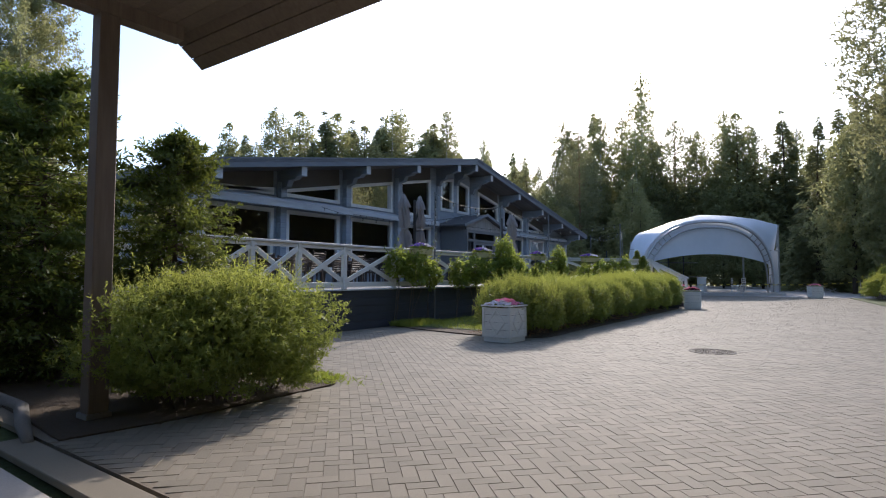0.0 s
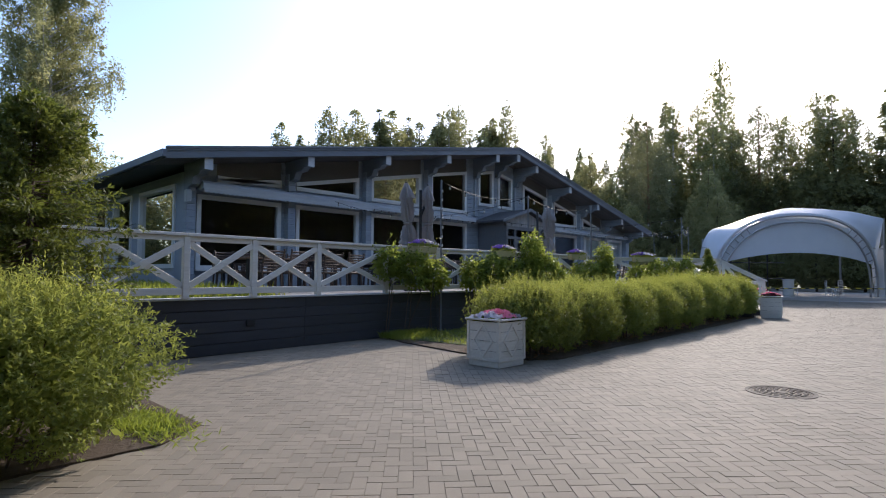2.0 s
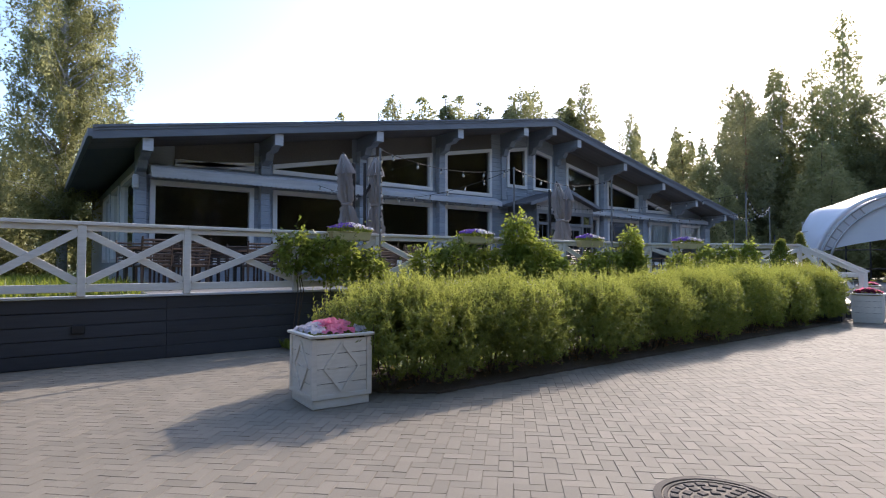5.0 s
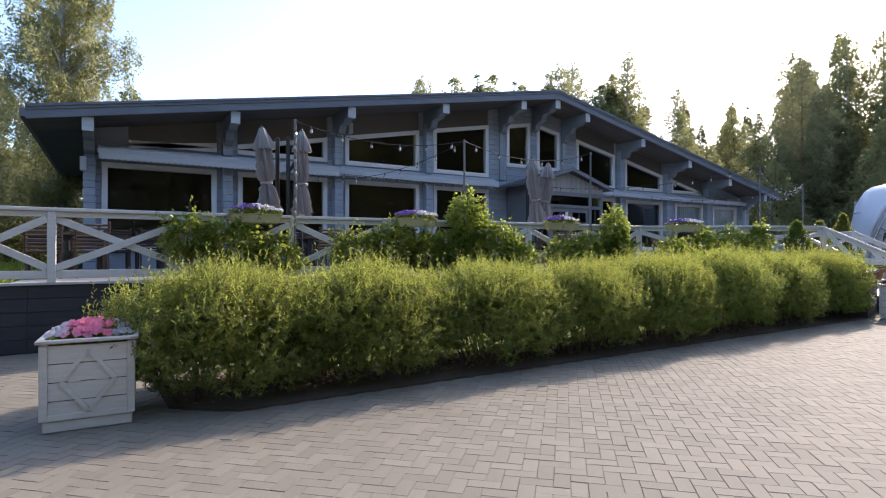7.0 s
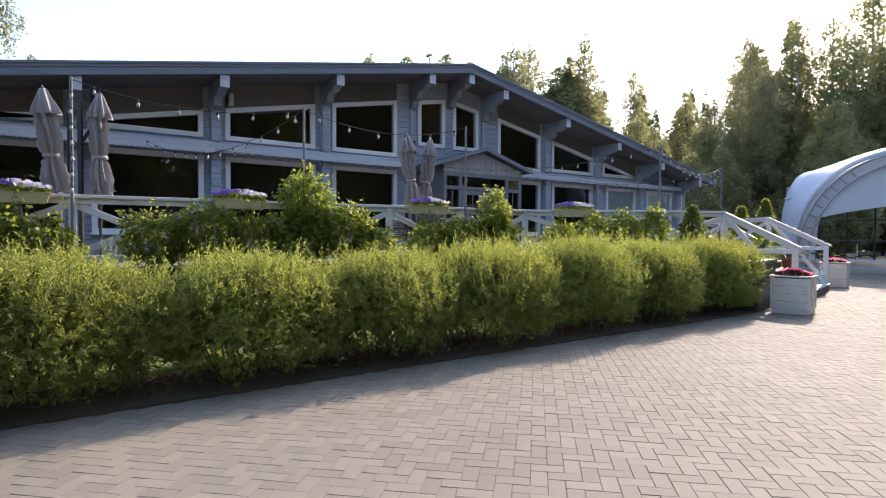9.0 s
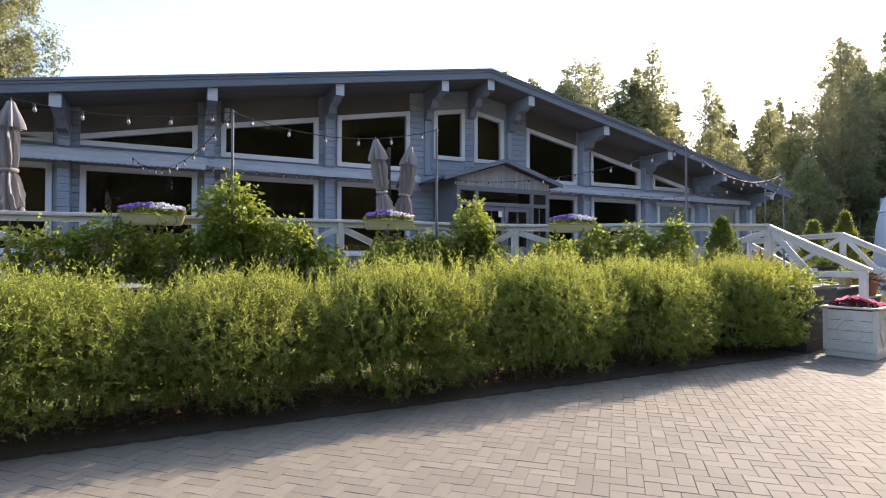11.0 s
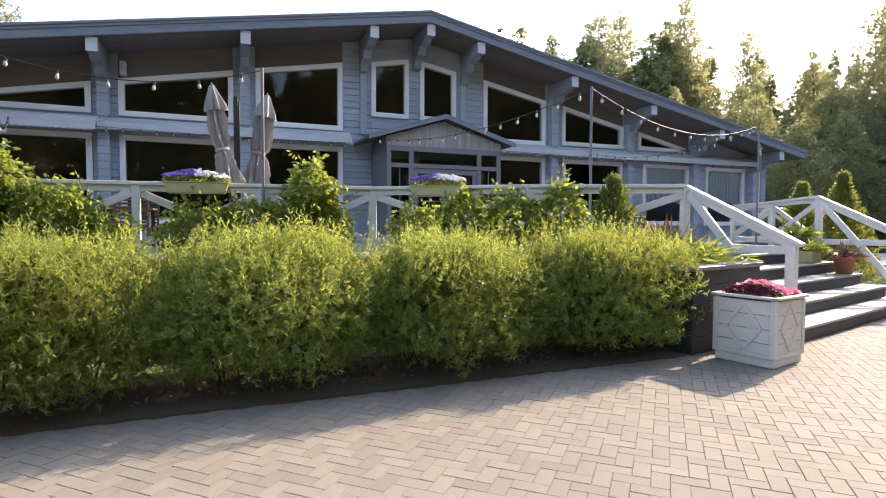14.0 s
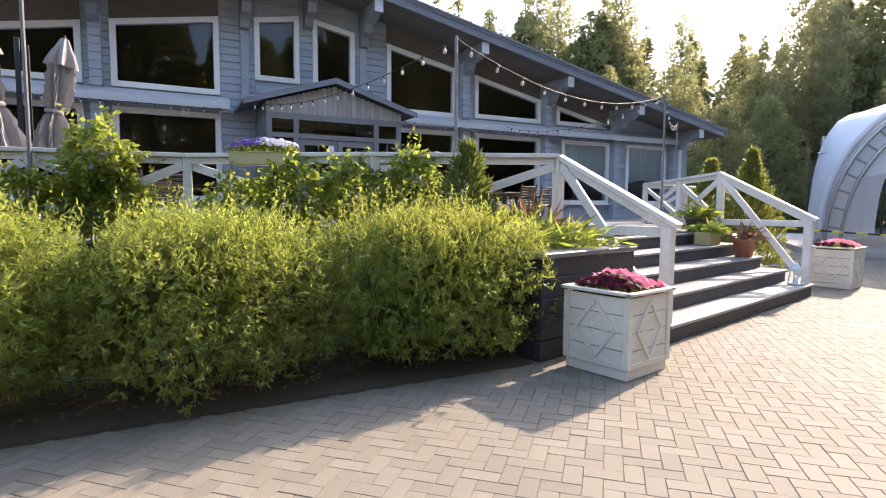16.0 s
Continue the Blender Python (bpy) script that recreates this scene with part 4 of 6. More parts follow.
for i, (x, y, s) in enumerate([(29.5, -3.6, 1.2), (32.0, -3.2, 1.3), (34.5, -3.0, 1.2), (36.8, -2.4, 1.3), (38.6, -2.2, 1.1), (41.5, -3.5, 2.0), (44.0, -5.5, 2.2)]):
    m = pose(x, y, 0.01, 0, 0, 47 * i) @ Matrix.Diagonal((s, s, s * 0.95, 1))
    if i == 0:
        low.matrix_basis = m
        low["group"] = "bushes along the pavement edge"
    else:
        put_copy(low, m)


def grass_patch(name, n, area, height, seed, label, width=0.012, material=None, z=0.0, lean=0.5):
    """Grass blades over a stretch of ground; area(rng, n) gives x, y."""
    rng = np.random.default_rng(seed)
    xy = area(rng, n)
    base = np.concatenate([xy, np.full((n, 1), z)], axis=1)
    way = unit(rng.normal(size=(n, 3)) * lean * np.array([1, 1, 0.2]) + np.array([0, 0, 1]))
    v = leaf_quads(base, way, height, width, rng)
    return tagged(quads(name, v, material or M_grass), label, "grass", kind="stuff")


grass_patch("grass_tuft", 2600, lambda r, n: np.stack([r.uniform(10.3, 11.6, n), 8.95 - np.abs(r.normal(0, 0.35, n)).clip(0, 1.0)], 1), 0.16, 3, "bright green grass at the foot of the board wall", z=0.015)
grass_patch("grass_tuft", 2200, lambda r, n: np.stack([4.6 + r.normal(0, 0.13, n), 5.42 + r.normal(0, 0.3, n)], 1), 0.08, 4, "trampled green grass beside the large bush", z=0.01, lean=1.2)
grass_patch("grass_tuft", 15000, lambda r, n: np.stack([r.uniform(10.6, 22.6, n), r.uniform(5.6, 8.8, n)], 1), 0.1, 5, "sparse grass behind the hedge", z=0.025, lean=0.8)
grass_patch("grass_tuft", 16000, lambda r, n: np.stack([r.uniform(-2, 8.4, n), r.uniform(9.4, 18, n)], 1), 0.3, 6, "uncut green grass on the raised lawn", 0.03, z=0.88)
grass_patch("grass_tuft", 9000, lambda r, n: np.stack([r.uniform(24, 39.4, n), -2.6 - 3 * r.uniform(0, 1, n)], 1), 0.15, 7, "green grass on the bed beside the pavement", 0.02, z=0.01)
grass_patch("hedge_litter", 2500, lambda r, n: np.stack([r.uniform(10, 22.6, n), r.uniform(5.08, 6.6, n)], 1), 0.06, 8, "dry fallen leaves under the hedge", 0.025, M_rust, z=0.022, lean=3.0)

# ------------------------------------------------------------ wooden planters with petunias


def planter(m, label, first):
    p = thing("flower_planter", (0, 0, 0), label, "planter", "wooden planters on the pavement")
    h, w = 0.705, 0.315
    bm = B()
    box(bm, -0.295, 0.295, -0.295, 0.295, 0.0, 0.09, bevel=0.008)
    part("plinth", bm, M_cream, p)
    n = 4
    for k in range(4):
        r = pose(0, 0, 0, 0, 0, 90 * k)
        for i in range(n):
            z0 = 0.095 + i * (h - 0.14) / n
            bm = B()
            box(bm, -w + 0.055, w - 0.055, -w + 0.012, -w + 0.03, z0 + 0.003, z0 + (h - 0.14) / n - 0.003, r, bevel=0.003)
            part("board", bm, M_cream, p)
        bm = B()
        box(bm, -w, -w + 0.055, -w, -w + 0.055, 0.09, h - 0.04, r, bevel=0.005)
        part("corner_post", bm, M_cream, p)
        bm = B()
        box(bm, -w + 0.05, w - 0.05, -w + 0.004, -w + 0.02, 0.09, 0.135, r, bevel=0.003)
        part("bottom_trim", bm, M_cream, p)
        for sx, s in ((0.18, 1), (0.18, -1)):
            for t in (1, -1):
                bm = B()
                c = 0.385
                bar(bm, r @ Vector((t * sx, -w + 0.006, c)), r @ Vector((0, -w + 0.006, c + s * 0.235)), 0.018, 0.03, up=r @ Vector((0.6 * s * t, 0, 0.8)))
                part("diamond_strip", bm, M_cream, p)
        for t in (1, -1):
            bm = B()
            bar(bm, r @ Vector((t * 0.05, -w + 0.008, 0.385)), r @ Vector((t * 0.13, -w + 0.008, 0.385)), 0.01, 0.016)
            part("diamond_strip", bm, M_cream, p)
        bm = B()
        box(bm, -0.337, 0.337, -0.337, -0.285, h - 0.028, h, r @ pose(0, 0, 0.0004 * k), bevel=0.006)
        part("rim", bm, M_cream, p)
    bm = B()
    box(bm, -0.285, 0.285, -0.285, 0.285, 0.1, h - 0.05)
    part("soil", bm, M_soil, p)
    p.matrix_basis = m
    return p


def blossom_bed(name, m, a, b, n, mixes, seed, label, height=0.12, r=0.035):
    """A low mound of leaves with round five-lobed blossoms in patches of colour."""
    f = thing(name, tuple(m.translation), label, "flowers", "flowers in planters and boxes")
    rng = np.random.default_rng(seed)
    k = n * 5
    xy = rng.uniform(-1, 1, (k, 2))
    z = height * (1 - 0.6 * (xy ** 2).sum(1).clip(0, 1)) * rng.uniform(0.3, 0.95, k)
    base = np.stack([xy[:, 0] * a, xy[:, 1] * b, z - 0.03], 1)
    R = np.array(m.to_3x3())
    T = np.array(m.translation)
    v = leaf_quads(base, unit(rng.normal(size=(k, 3)) + np.array([0, 0, 0.8])), 0.05, 0.03, rng)
    quads("foliage", v @ R.T + T, M_creeper, f)["kind"] = "stuff"
    for mi, (mat, lo, hi) in enumerate(mixes):
        q = int(n * (hi - lo) * 1.2) + 4
        x = rng.uniform(lo, hi, q) * 2 - 1
        yy = rng.uniform(-1, 1, q)
        zz = height * (1 - 0.55 * np.clip(x ** 2 + yy ** 2, 0, 1)) * rng.uniform(0.75, 1.1, q)
        cen = np.stack([x * a, yy * b, zz], 1)
        nrm = unit(np.stack([x * 0.5, yy * 0.5 - 0.35, np.full(q, 0.8)], 1) + 0.3 * rng.normal(size=(q, 3)))
        s = unit(np.cross(nrm, rng.normal(size=(q, 3))))
        u = np.cross(nrm, s)
        polys = []
        for j in range(5):
            t0, t1 = j * 2 * math.pi / 5, (j + 1) * 2 * math.pi / 5
            tm = (t0 + t1) / 2
            rr = r * rng.uniform(0.8, 1.15, (q, 1))
            pts = [cen, cen + (s * math.cos(t0) + u * math.sin(t0)) * rr * 0.8 + nrm * rr * 0.25, cen + (s * math.cos(tm) + u * math.sin(tm)) * rr * 1.1 + nrm * rr * 0.2,
                   cen + (s * math.cos(t1) + u * math.sin(t1)) * rr * 0.8 + nrm * rr * 0.25]
            polys.append(np.stack(pts, 1))
        quads("blossom_mass", np.concatenate(polys) @ R.T + T, mat, f)["kind"] = "stuff"
    return f


places = [(pose(9.43, 5.22, 0.003, 0, 0, -2.7), "cream painted square planter with diamond trim beside the hedge"),
          (pose(23.33, 4.47, 0.003, 0, 0, 12), "cream painted square planter with diamond trim before the stairs"),
          (pose(30.35, 6.35, 0.003, 0, 0, 12), "cream painted square planter past the stair foot"),
          (pose(39.3, 0.75, 0.003, 0, 0, 25), "cream painted square planter near the white tent")]
first = None
for i, (m, lab) in enumerate(places):
    if first is None:
        first = planter(m, lab, True)
    else:
        tagged(copy_thing(first, m), lab)
    mixes = [[(M_pink, 0.2, 0.75), (M_palepetal, 0.0, 0.2), (M_palepetal, 0.8, 1.0)], [(M_wine, 0.0, 0.36), (M_pink, 0.38, 1.0), (M_pink, 0.4, 1.0)], [(M_wine, 0.0, 0.2), (M_pink, 0.2, 1.0)], [(M_pink, 0.1, 1.0)]][i]
    blossom_bed("petunias", m @ pose(0, 0, 0.665), 0.27, 0.27, 150, mixes, 60 + i, "pink and white petunias filling a square planter" if i == 0 else "pink and wine-red petunias filling a square planter", 0.15, 0.036)

# troughs hung on the fence
for i, (x, y, turn) in enumerate([(11.55, 8.93, 0), (14.4, 8.76, -5), (17.8, 8.5, -5), (21.0, 7.78, -34)]):
    m = pose(x, y, 1.83, 0, 0, turn)
    t = thing("flower_trough", tuple(m.translation), "cream plastic flower trough hung on the fence rail", "flower box", "troughs on the fence")
    bm = B()
    prism(bm, [(-0.40, 0.15), (0.40, 0.15), (0.36, 0.0), (-0.36, 0.0)], "y", -0.10, 0.06)
    bmesh.ops.bevel(bm, geom=list(bm.edges), offset=0.012, segments=2, affect="EDGES")
    bmesh.ops.transform(bm, matrix=m, verts=bm.verts)
    part("tub", bm, M_trough, t, smooth=False)
    bm = B()
    box(bm, -0.412, 0.412, -0.108, 0.068, 0.138, 0.157, m, bevel=0.006)
    part("lip", bm, M_trough, t)
    for sx in (-0.3, 0.3):
        bm = B()
        bar(bm, m @ Vector((sx, 0.07, 0.12)), m @ Vector((sx, 0.18, 0.12)), 0.03, 0.006)
        part("bracket", bm, M_black, t)
    blossom_bed("pansies", m @ pose(0, -0.02, 0.17), 0.40, 0.11, 120, [(M_violet, 0.0, 0.52), (M_palepetal, 0.45, 1.0)], 80 + i, "violet and pale pansies filling a hung trough", 0.14, 0.029)


# ------------------------------------------------------------ creeper on the fence
def creeper(at, clumps, seed, label):
    c = thing("creeper", at, label, "climbing plant", "creepers on the fence")
    rng = np.random.default_rng(seed)
    vs = []
    bm = B()
    for x, y, z, rx, rz in clumps:
        n = int(1850 * rx * rz / 0.25)
        d = rand_dirs(n, rng)
        r = rng.uniform(0.35, 1.0, n) ** 0.6 * (1 + 0.55 * np.array([noise.noise(Vector(v) * 2.3 + Vector((x * 3, seed, 0))) for v in d]))
        p = d * r[:, None] * np.array([rx, 0.24, rz]) + np.array([x, y, z])
        way = unit(d * np.array([0.6, 0.8, 0.3]) + np.array([0, -0.3, -0.25]) + 0.4 * rng.normal(size=d.shape))
        vs.append(leaf_quads(p, way, 0.092, 0.05, rng))
        # loose shoots that reach out of the mass
        m = max(4, int(10 * rx))
        for i in range(m):
            s = Vector((x + rng.uniform(-rx, rx) * 0.8, y + rng.uniform(-0.1, 0.1), z + rz * rng.uniform(0.3, 0.9)))
            e = s + Vector((rng.uniform(-0.2, 0.2), rng.uniform(-0.2, 0.05), rng.uniform(0.12, 0.34)))
            pts = [s, (s + e) / 2 + Vector((0, 0, 0.05)), e]
            tube(bm, pts, [0.004, 0.003, 0.002], 4)
            q = np.array([s.lerp(e, t) for t in np.linspace(0.1, 1, 7)])
            vs.append(leaf_quads(q, unit(rng.normal(size=(7, 3))), 0.07, 0.035, rng))
        for i in range(3):
            s = Vector((x + rng.uniform(-rx, rx) * 0.5, y, 0.02))
            tube(bm, [s, Vector((x + rng.uniform(-rx, rx) * 0.5, y, z * 0.6)), Vector((x, y, z))], [0.012, 0.009, 0.006], 5)
    quads("foliage", np.concatenate(vs), M_creeper, c)["kind"] = "stuff"
    part("stem_mass", bm, M_bark, c)["kind"] = "stuff"
    return c


creeper((15.4, 8.6, 0), [(15.42, 8.55, 1.95, 0.42, 0.55), (15.35, 8.55, 1.4, 0.55, 0.5), (16.1, 8.5, 1.45, 0.6, 0.5), (16.65, 8.5, 1.25, 0.4, 0.35)], 101, "thick light green creeper climbing a lamp pole")
creeper((11.4, 8.9, 0), [(10.55, 8.95, 1.6, 0.35, 0.38), (11.2, 8.85, 1.5, 0.55, 0.42), (11.9, 8.85, 1.3, 0.4, 0.35), (13.2, 8.75, 1.35, 0.5, 0.4), (13.9, 8.7, 1.45, 0.5, 0.45), (14.6, 8.65, 1.35, 0.45, 0.45)], 102, "leafy green creeper spread over the fence braces")
creeper((19.2, 8.4, 0), [(19.3, 8.35, 1.85, 0.38, 0.5), (19.4, 8.35, 1.4, 0.5, 0.45), (18.5, 8.4, 1.35, 0.55, 0.42), (17.8, 8.45, 1.3, 0.5, 0.42)], 103, "thick green creeper climbing a lamp pole by the umbrellas")
creeper((21.2, 7.7, 0), [(20.75, 7.9, 1.35, 0.4, 0.4), (21.3, 7.5, 1.45, 0.5, 0.45), (21.9, 7.15, 1.5, 0.35, 0.45), (22.5, 6.9, 1.55, 0.35, 0.5)], 104, "light green creeper with loose shoots near the stairs")

# raised bed beside the stairs
rbed = thing("raised_bed", tuple(st(-0.82, 1.0)), "charcoal stained timber raised bed beside the stairs", "raised bed")
for r_ in range(5):
    z0, z1 = r_ * 0.186 + 0.003, (r_ + 1) * 0.186 - 0.004
    bm = B()
    box(bm, -1.5, -0.01, 0.44, 0.475, z0, z1, SM, bevel=0.005)
    part("board", bm, M_dark, rbed)
    bm = B()
    box(bm, -1.5, -1.465, 0.48, 2.6, z0, z1, SM, bevel=0.005)
    part("board", bm, M_dark, rbed)
for c in ((-1.54, 0.02, 0.40, 0.68), (-1.54, -1.32, 0.68, 2.6)):
    bm = B()
    box(bm, *c, 0.915, 0.965, SM, bevel=0.008)
    part("coping", bm, M_porch, rbed)
bm = B()
box(bm, -1.46, -0.02, 0.48, 2.6, 0.05, 0.9, SM)
part("soil", bm, M_soil, rbed)
bm = B()
box(bm, -0.012, 0.018, 0.44, 1.5, 0.0, 0.93, SM)
part("end_board", bm, M_dark, rbed)


def leafy_clump(name, at, n, length, width, material, label, category, seed, spread=0.6, radius=0.1):
    rng = np.random.default_rng(seed)
    base = np.array(at) + np.concatenate([rng.normal(0, radius, (n, 2)), np.zeros((n, 1))], 1)
    way = unit(rng.normal(size=(n, 3)) * np.array([spread, spread, 0.25]) + np.array([0, 0, 1.0]))
    half = base + way * length * 0.5
    v = [leaf_quads(base, way, length * 0.62, width, rng), leaf_quads(half, way, length * 0.6, width, rng, 0.7)]
    return tagged(quads(name, np.concatenate(v), material), label, category)


for i, (a, b, ln) in enumerate([(-0.95, 0.95, 0.5), (-0.6, 1.2, 0.6), (-0.5, 0.85, 0.42), (-1.25, 1.2, 0.55), (-0.8, 1.5, 0.62), (-0.25, 1.3, 0.5)]):
    leafy_clump("lily_clump", tuple(st(a, b, 0.9)), 150, ln * 0.82, 0.027, M_creeper, "strap-leaved green lily clump in the raised bed", "plant", 200 + i, 0.75, 0.16)
leafy_clump("coleus", tuple(st(-0.35, 1.45, 0.9)), 60, 0.6, 0.045, M_rust, "rust-red leafy plant in the raised bed", "plant", 210, 0.35, 0.1)


def cone_bush(name, at, h, r, n, seed, label, material, leaf=(0.09, 0.03), taper=1.0):
    t = thing(name, at, label, "conifer")
    rng = np.random.default_rng(seed)
    z = rng.uniform(0.03, 1.0, n) ** 1.1
    ang = rng.uniform(0, 2 * math.pi, n)
    rad = r * (1 - z) ** taper * rng.uniform(0.3, 1.1, n) * (1 + 0.25 * np.sin(3 * ang + 9 * z)) + 0.01
    p = np.stack([np.cos(ang) * rad, np.sin(ang) * rad, z * h], 1) + np.array(at)
    way = unit(np.stack([np.cos(ang) * 0.55, np.sin(ang) * 0.55, np.full(n, 0.9)], 1) + 0.2 * rng.normal(size=(n, 3)))
    quads("foliage", sprigs(p, way, leaf[0], 5, leaf[0], leaf[1], rng, 0.6), material, t)["kind"] = "stuff"
    bm = B()
    rod(bm, at, (at[0], at[1], at[2] + h * 0.9), 0.02, 0.004, 6)
    part("trunk", bm, M_bark, t)
    return t


cone_bush("thuja", tuple(st(-1.15, 1.75, 0.9)), 1.05, 0.5, 480, 301, "small green cone-shaped thuja in the raised bed", M_spruce_near, (0.1, 0.028), 1.15)
cone_bush("thuja", (30.9, 9.3, 0.0), 2.35, 0.85, 2300, 302, "yellow-green cone-shaped thuja beside the deck", M_thuja)
cone_bush("thuja", (31.9, 9.0, 0.0), 2.6, 0.85, 2300, 303, "tall yellow-green thuja beside the deck", M_thuja)

# pots, basket and lantern on the stairs


def pot(at, r, h, material, label):
    p = thing("flower_pot", at, label, "pot", "pots on the stairs")
    bm = B()
    lathe(bm, [(r * 0.72, 0), (r * 0.98, h * 0.82), (r * 1.08, h * 0.83), (r * 1.1, h), (r * 0.98, h), (r * 0.95, h * 0.86), (0.02, h * 0.85)], at, 18)
    part("pot_body", bm, material, p, smooth=True)
    return p


pot(tuple(st(4.25, 0.9, 0.57)), 0.17, 0.3, M_terra, "terracotta flower pot with red leaves on a step")
leafy_clump("pot_plant", tuple(st(4.25, 0.9, 0.83)), 70, 0.3, 0.05, M_rust, "red-leaved plant in a terracotta pot", "plant", 221, 0.8, 0.06)
pot(tuple(st(4.2, 1.65, 0.95)), 0.2, 0.26, M_brown, "brown wooden tub with green plants on the deck")
leafy_clump("pot_plant", tuple(st(4.2, 1.65, 1.18)), 110, 0.34, 0.05, M_creeper, "leafy green plant in a brown tub", "plant", 222, 0.9, 0.08)
bask = thing("wicker_basket", tuple(st(3.75, 1.25, 0.76)), "yellow wicker basket with a handle and green plants", "basket")
bm = B()
box(bm, 3.55, 3.95, 1.15, 1.4, 0.76, 0.97, SM, bevel=0.02)
part("basket_body", bm, M_wicker, bask)
for k_ in range(5):
    bm = B()
    box(bm, 3.545, 3.955, 1.145, 1.405, 0.775 + k_ * 0.04, 0.79 + k_ * 0.04, SM)
    part("woven_band", bm, M_wicker, bask)
bm = B()
tube(bm, [st(3.75 + 0.1 * math.cos(t), 1.17, 0.97 + 0.13 * math.sin(t)) for t in np.linspace(0, math.pi, 9)], 0.009, 6)
part("handle", bm, M_wicker, bask, smooth=True)
leafy_clump("pot_plant", tuple(st(3.78, 1.28, 0.95)), 110, 0.26, 0.05, M_creeper, "trailing green plant in a wicker basket", "plant", 223, 1.0, 0.09)
lan = thing("lantern", tuple(st(4.3, 0.16, 0.19)), "small pale blue metal lantern on the bottom step", "lantern")
c_ = st(4.3, 0.16, 0.19)
bm = B()
box(bm, c_.x - 0.085, c_.x + 0.085, c_.y - 0.085, c_.y + 0.085, c_.z, c_.z + 0.025, bevel=0.006)
part("base", bm, M_lantern, lan)
for sx in (-1, 1):
    for sy in (-1, 1):
        bm = B()
        bar(bm, (c_.x + sx * 0.07, c_.y + sy * 0.07, c_.z + 0.025), (c_.x + sx * 0.05, c_.y + sy * 0.05, c_.z + 0.24), 0.016, 0.016)
        part("upright", bm, M_lantern, lan)
bm = B()
lathe(bm, [(0.1, 0.235), (0.1, 0.25), (0.04, 0.31), (0.025, 0.33)], c_, 4)
part("roof", bm, M_lantern, lan)
bm = B()
tube(bm, [c_ + Vector((0.035 * math.cos(t), 0, 0.33 + 0.05 * math.sin(t))) for t in np.linspace(0, math.pi, 8)], 0.005, 5)
part("ring", bm, M_lantern, lan)
bm = B()
rod(bm, c_ + Vector((0, 0, 0.025)), c_ + Vector((0, 0, 0.13)), 0.025, seg=12)
part("candle", bm, M_frame, lan)

# ------------------------------------------------------------ closed umbrellas


def umbrella(at, turn, lean, mast, seed, label, slim=1.0):
    u = thing("closed_umbrella", (0, 0, 0), label, "umbrella", "closed umbrellas on the deck")
    rng = np.random.default_rng(seed)
    top = 2.62
    bm = B()
    rod(bm, (0, 0, 0.05), (0, 0, top + 0.04), 0.022, seg=10)
    part("pole", bm, M_black, u)
    amp, ph = rng.uniform(0.5, 1.5, 9), rng.uniform(-0.4, 0.4, 9)
    bend = rng.uniform(0.5, 1.5, 2) * rng.choice([-1, 1], 2)

    def wave(t, k):
        # nine loose folds, each of its own depth, slowly twisting down the roll
        tw = t + 0.05 * k + 0.16 * math.sin(0.8 * k + bend[0])
        j = int(9 * tw / (2 * math.pi)) % 9
        f = 1 - abs(math.sin(4.5 * tw + ph[j] * 0.3))
        return 0.62 + 0.62 * amp[j] * f ** 1.3 * (1.0 if k != 5 else 0.4) + 0.12 * math.cos(t - bend[1] + 0.3 * k) + 0.06 * math.sin(23 * t + 1.7 * k)
    def drop(z):
        # the roll is tied well above the middle of the pole
        return top - (top - z) * 0.69 if z >= 1.22 else z + 0.435
    bm = B()
    prof = [(0.2, 0.66), (0.185, 0.76), (0.165, 0.9), (0.14, 1.02), (0.112, 1.14), (0.088, 1.22), (0.112, 1.32), (0.132, 1.48), (0.138, 1.68), (0.135, 1.9), (0.125, 2.1), (0.11, 2.3), (0.06, 2.5)]
    lathe(bm, [(r * slim, drop(z)) for r, z in prof], (0, 0, 0), 126, wave)
    for v in bm.verts:
        if v.co.z < 1.11:
            v.co.z += 0.05 * math.sin(3 * math.atan2(v.co.y, v.co.x) + bend[0])
    part("canopy", bm, M_canvas, u)
    bm = B()
    lathe(bm, [(r * slim, z) for r, z in ((0.175, 2.26), (0.16, 2.34), (0.125, 2.44), (0.085, 2.53), (0.06, 2.6), (0.045, top + 0.02))], (0, 0, 0), 64,
          lambda t, k: 1 + (0.5 - 0.06 * k) * (0.4 - abs(math.sin(4 * t + ph[0]))) + 0.08 * math.cos(t + bend[1]))
    part("top_flap", bm, M_canvas, u)
    bm = B()
    lathe(bm, [(0.102, 1.635), (0.112, 1.66), (0.102, 1.685)], (0, 0, 0), 24)
    part("tie_strap", bm, M_canvas, u)
    bm = B()
    rod(bm, (0, 0, top), (0, 0, top + 0.07), 0.02, 0.008, 10)
    part("finial", bm, M_black, u)
    bm = B()
    box(bm, -0.13, 0.13, -0.13, 0.13, 0.0, 0.06, bevel=0.01)
    part("base_plate", bm, M_black, u)
    bm = B()
    bar(bm, (mast[0], mast[1], 0.0), (mast[0] - 2.5 * math.tan(radians(lean)), mast[1], 2.5), 0.06, 0.06, up=(0, 1, 0), bevel=0.006)
    part("mast", bm, M_black, u)
    bm = B()
    bar(bm, (0, 0, 2.3), (mast[0], mast[1], 1.85), 0.035, 0.05)
    part("arm", bm, M_black, u)
    u.matrix_basis = pose(*at, 0, lean, turn)
    return u


umbrella((12.1, 9.85, DZ), 10, -5.5, (0.1, 0.12), 1, "closed grey canvas umbrella tied at its waist on the deck", 1.0)
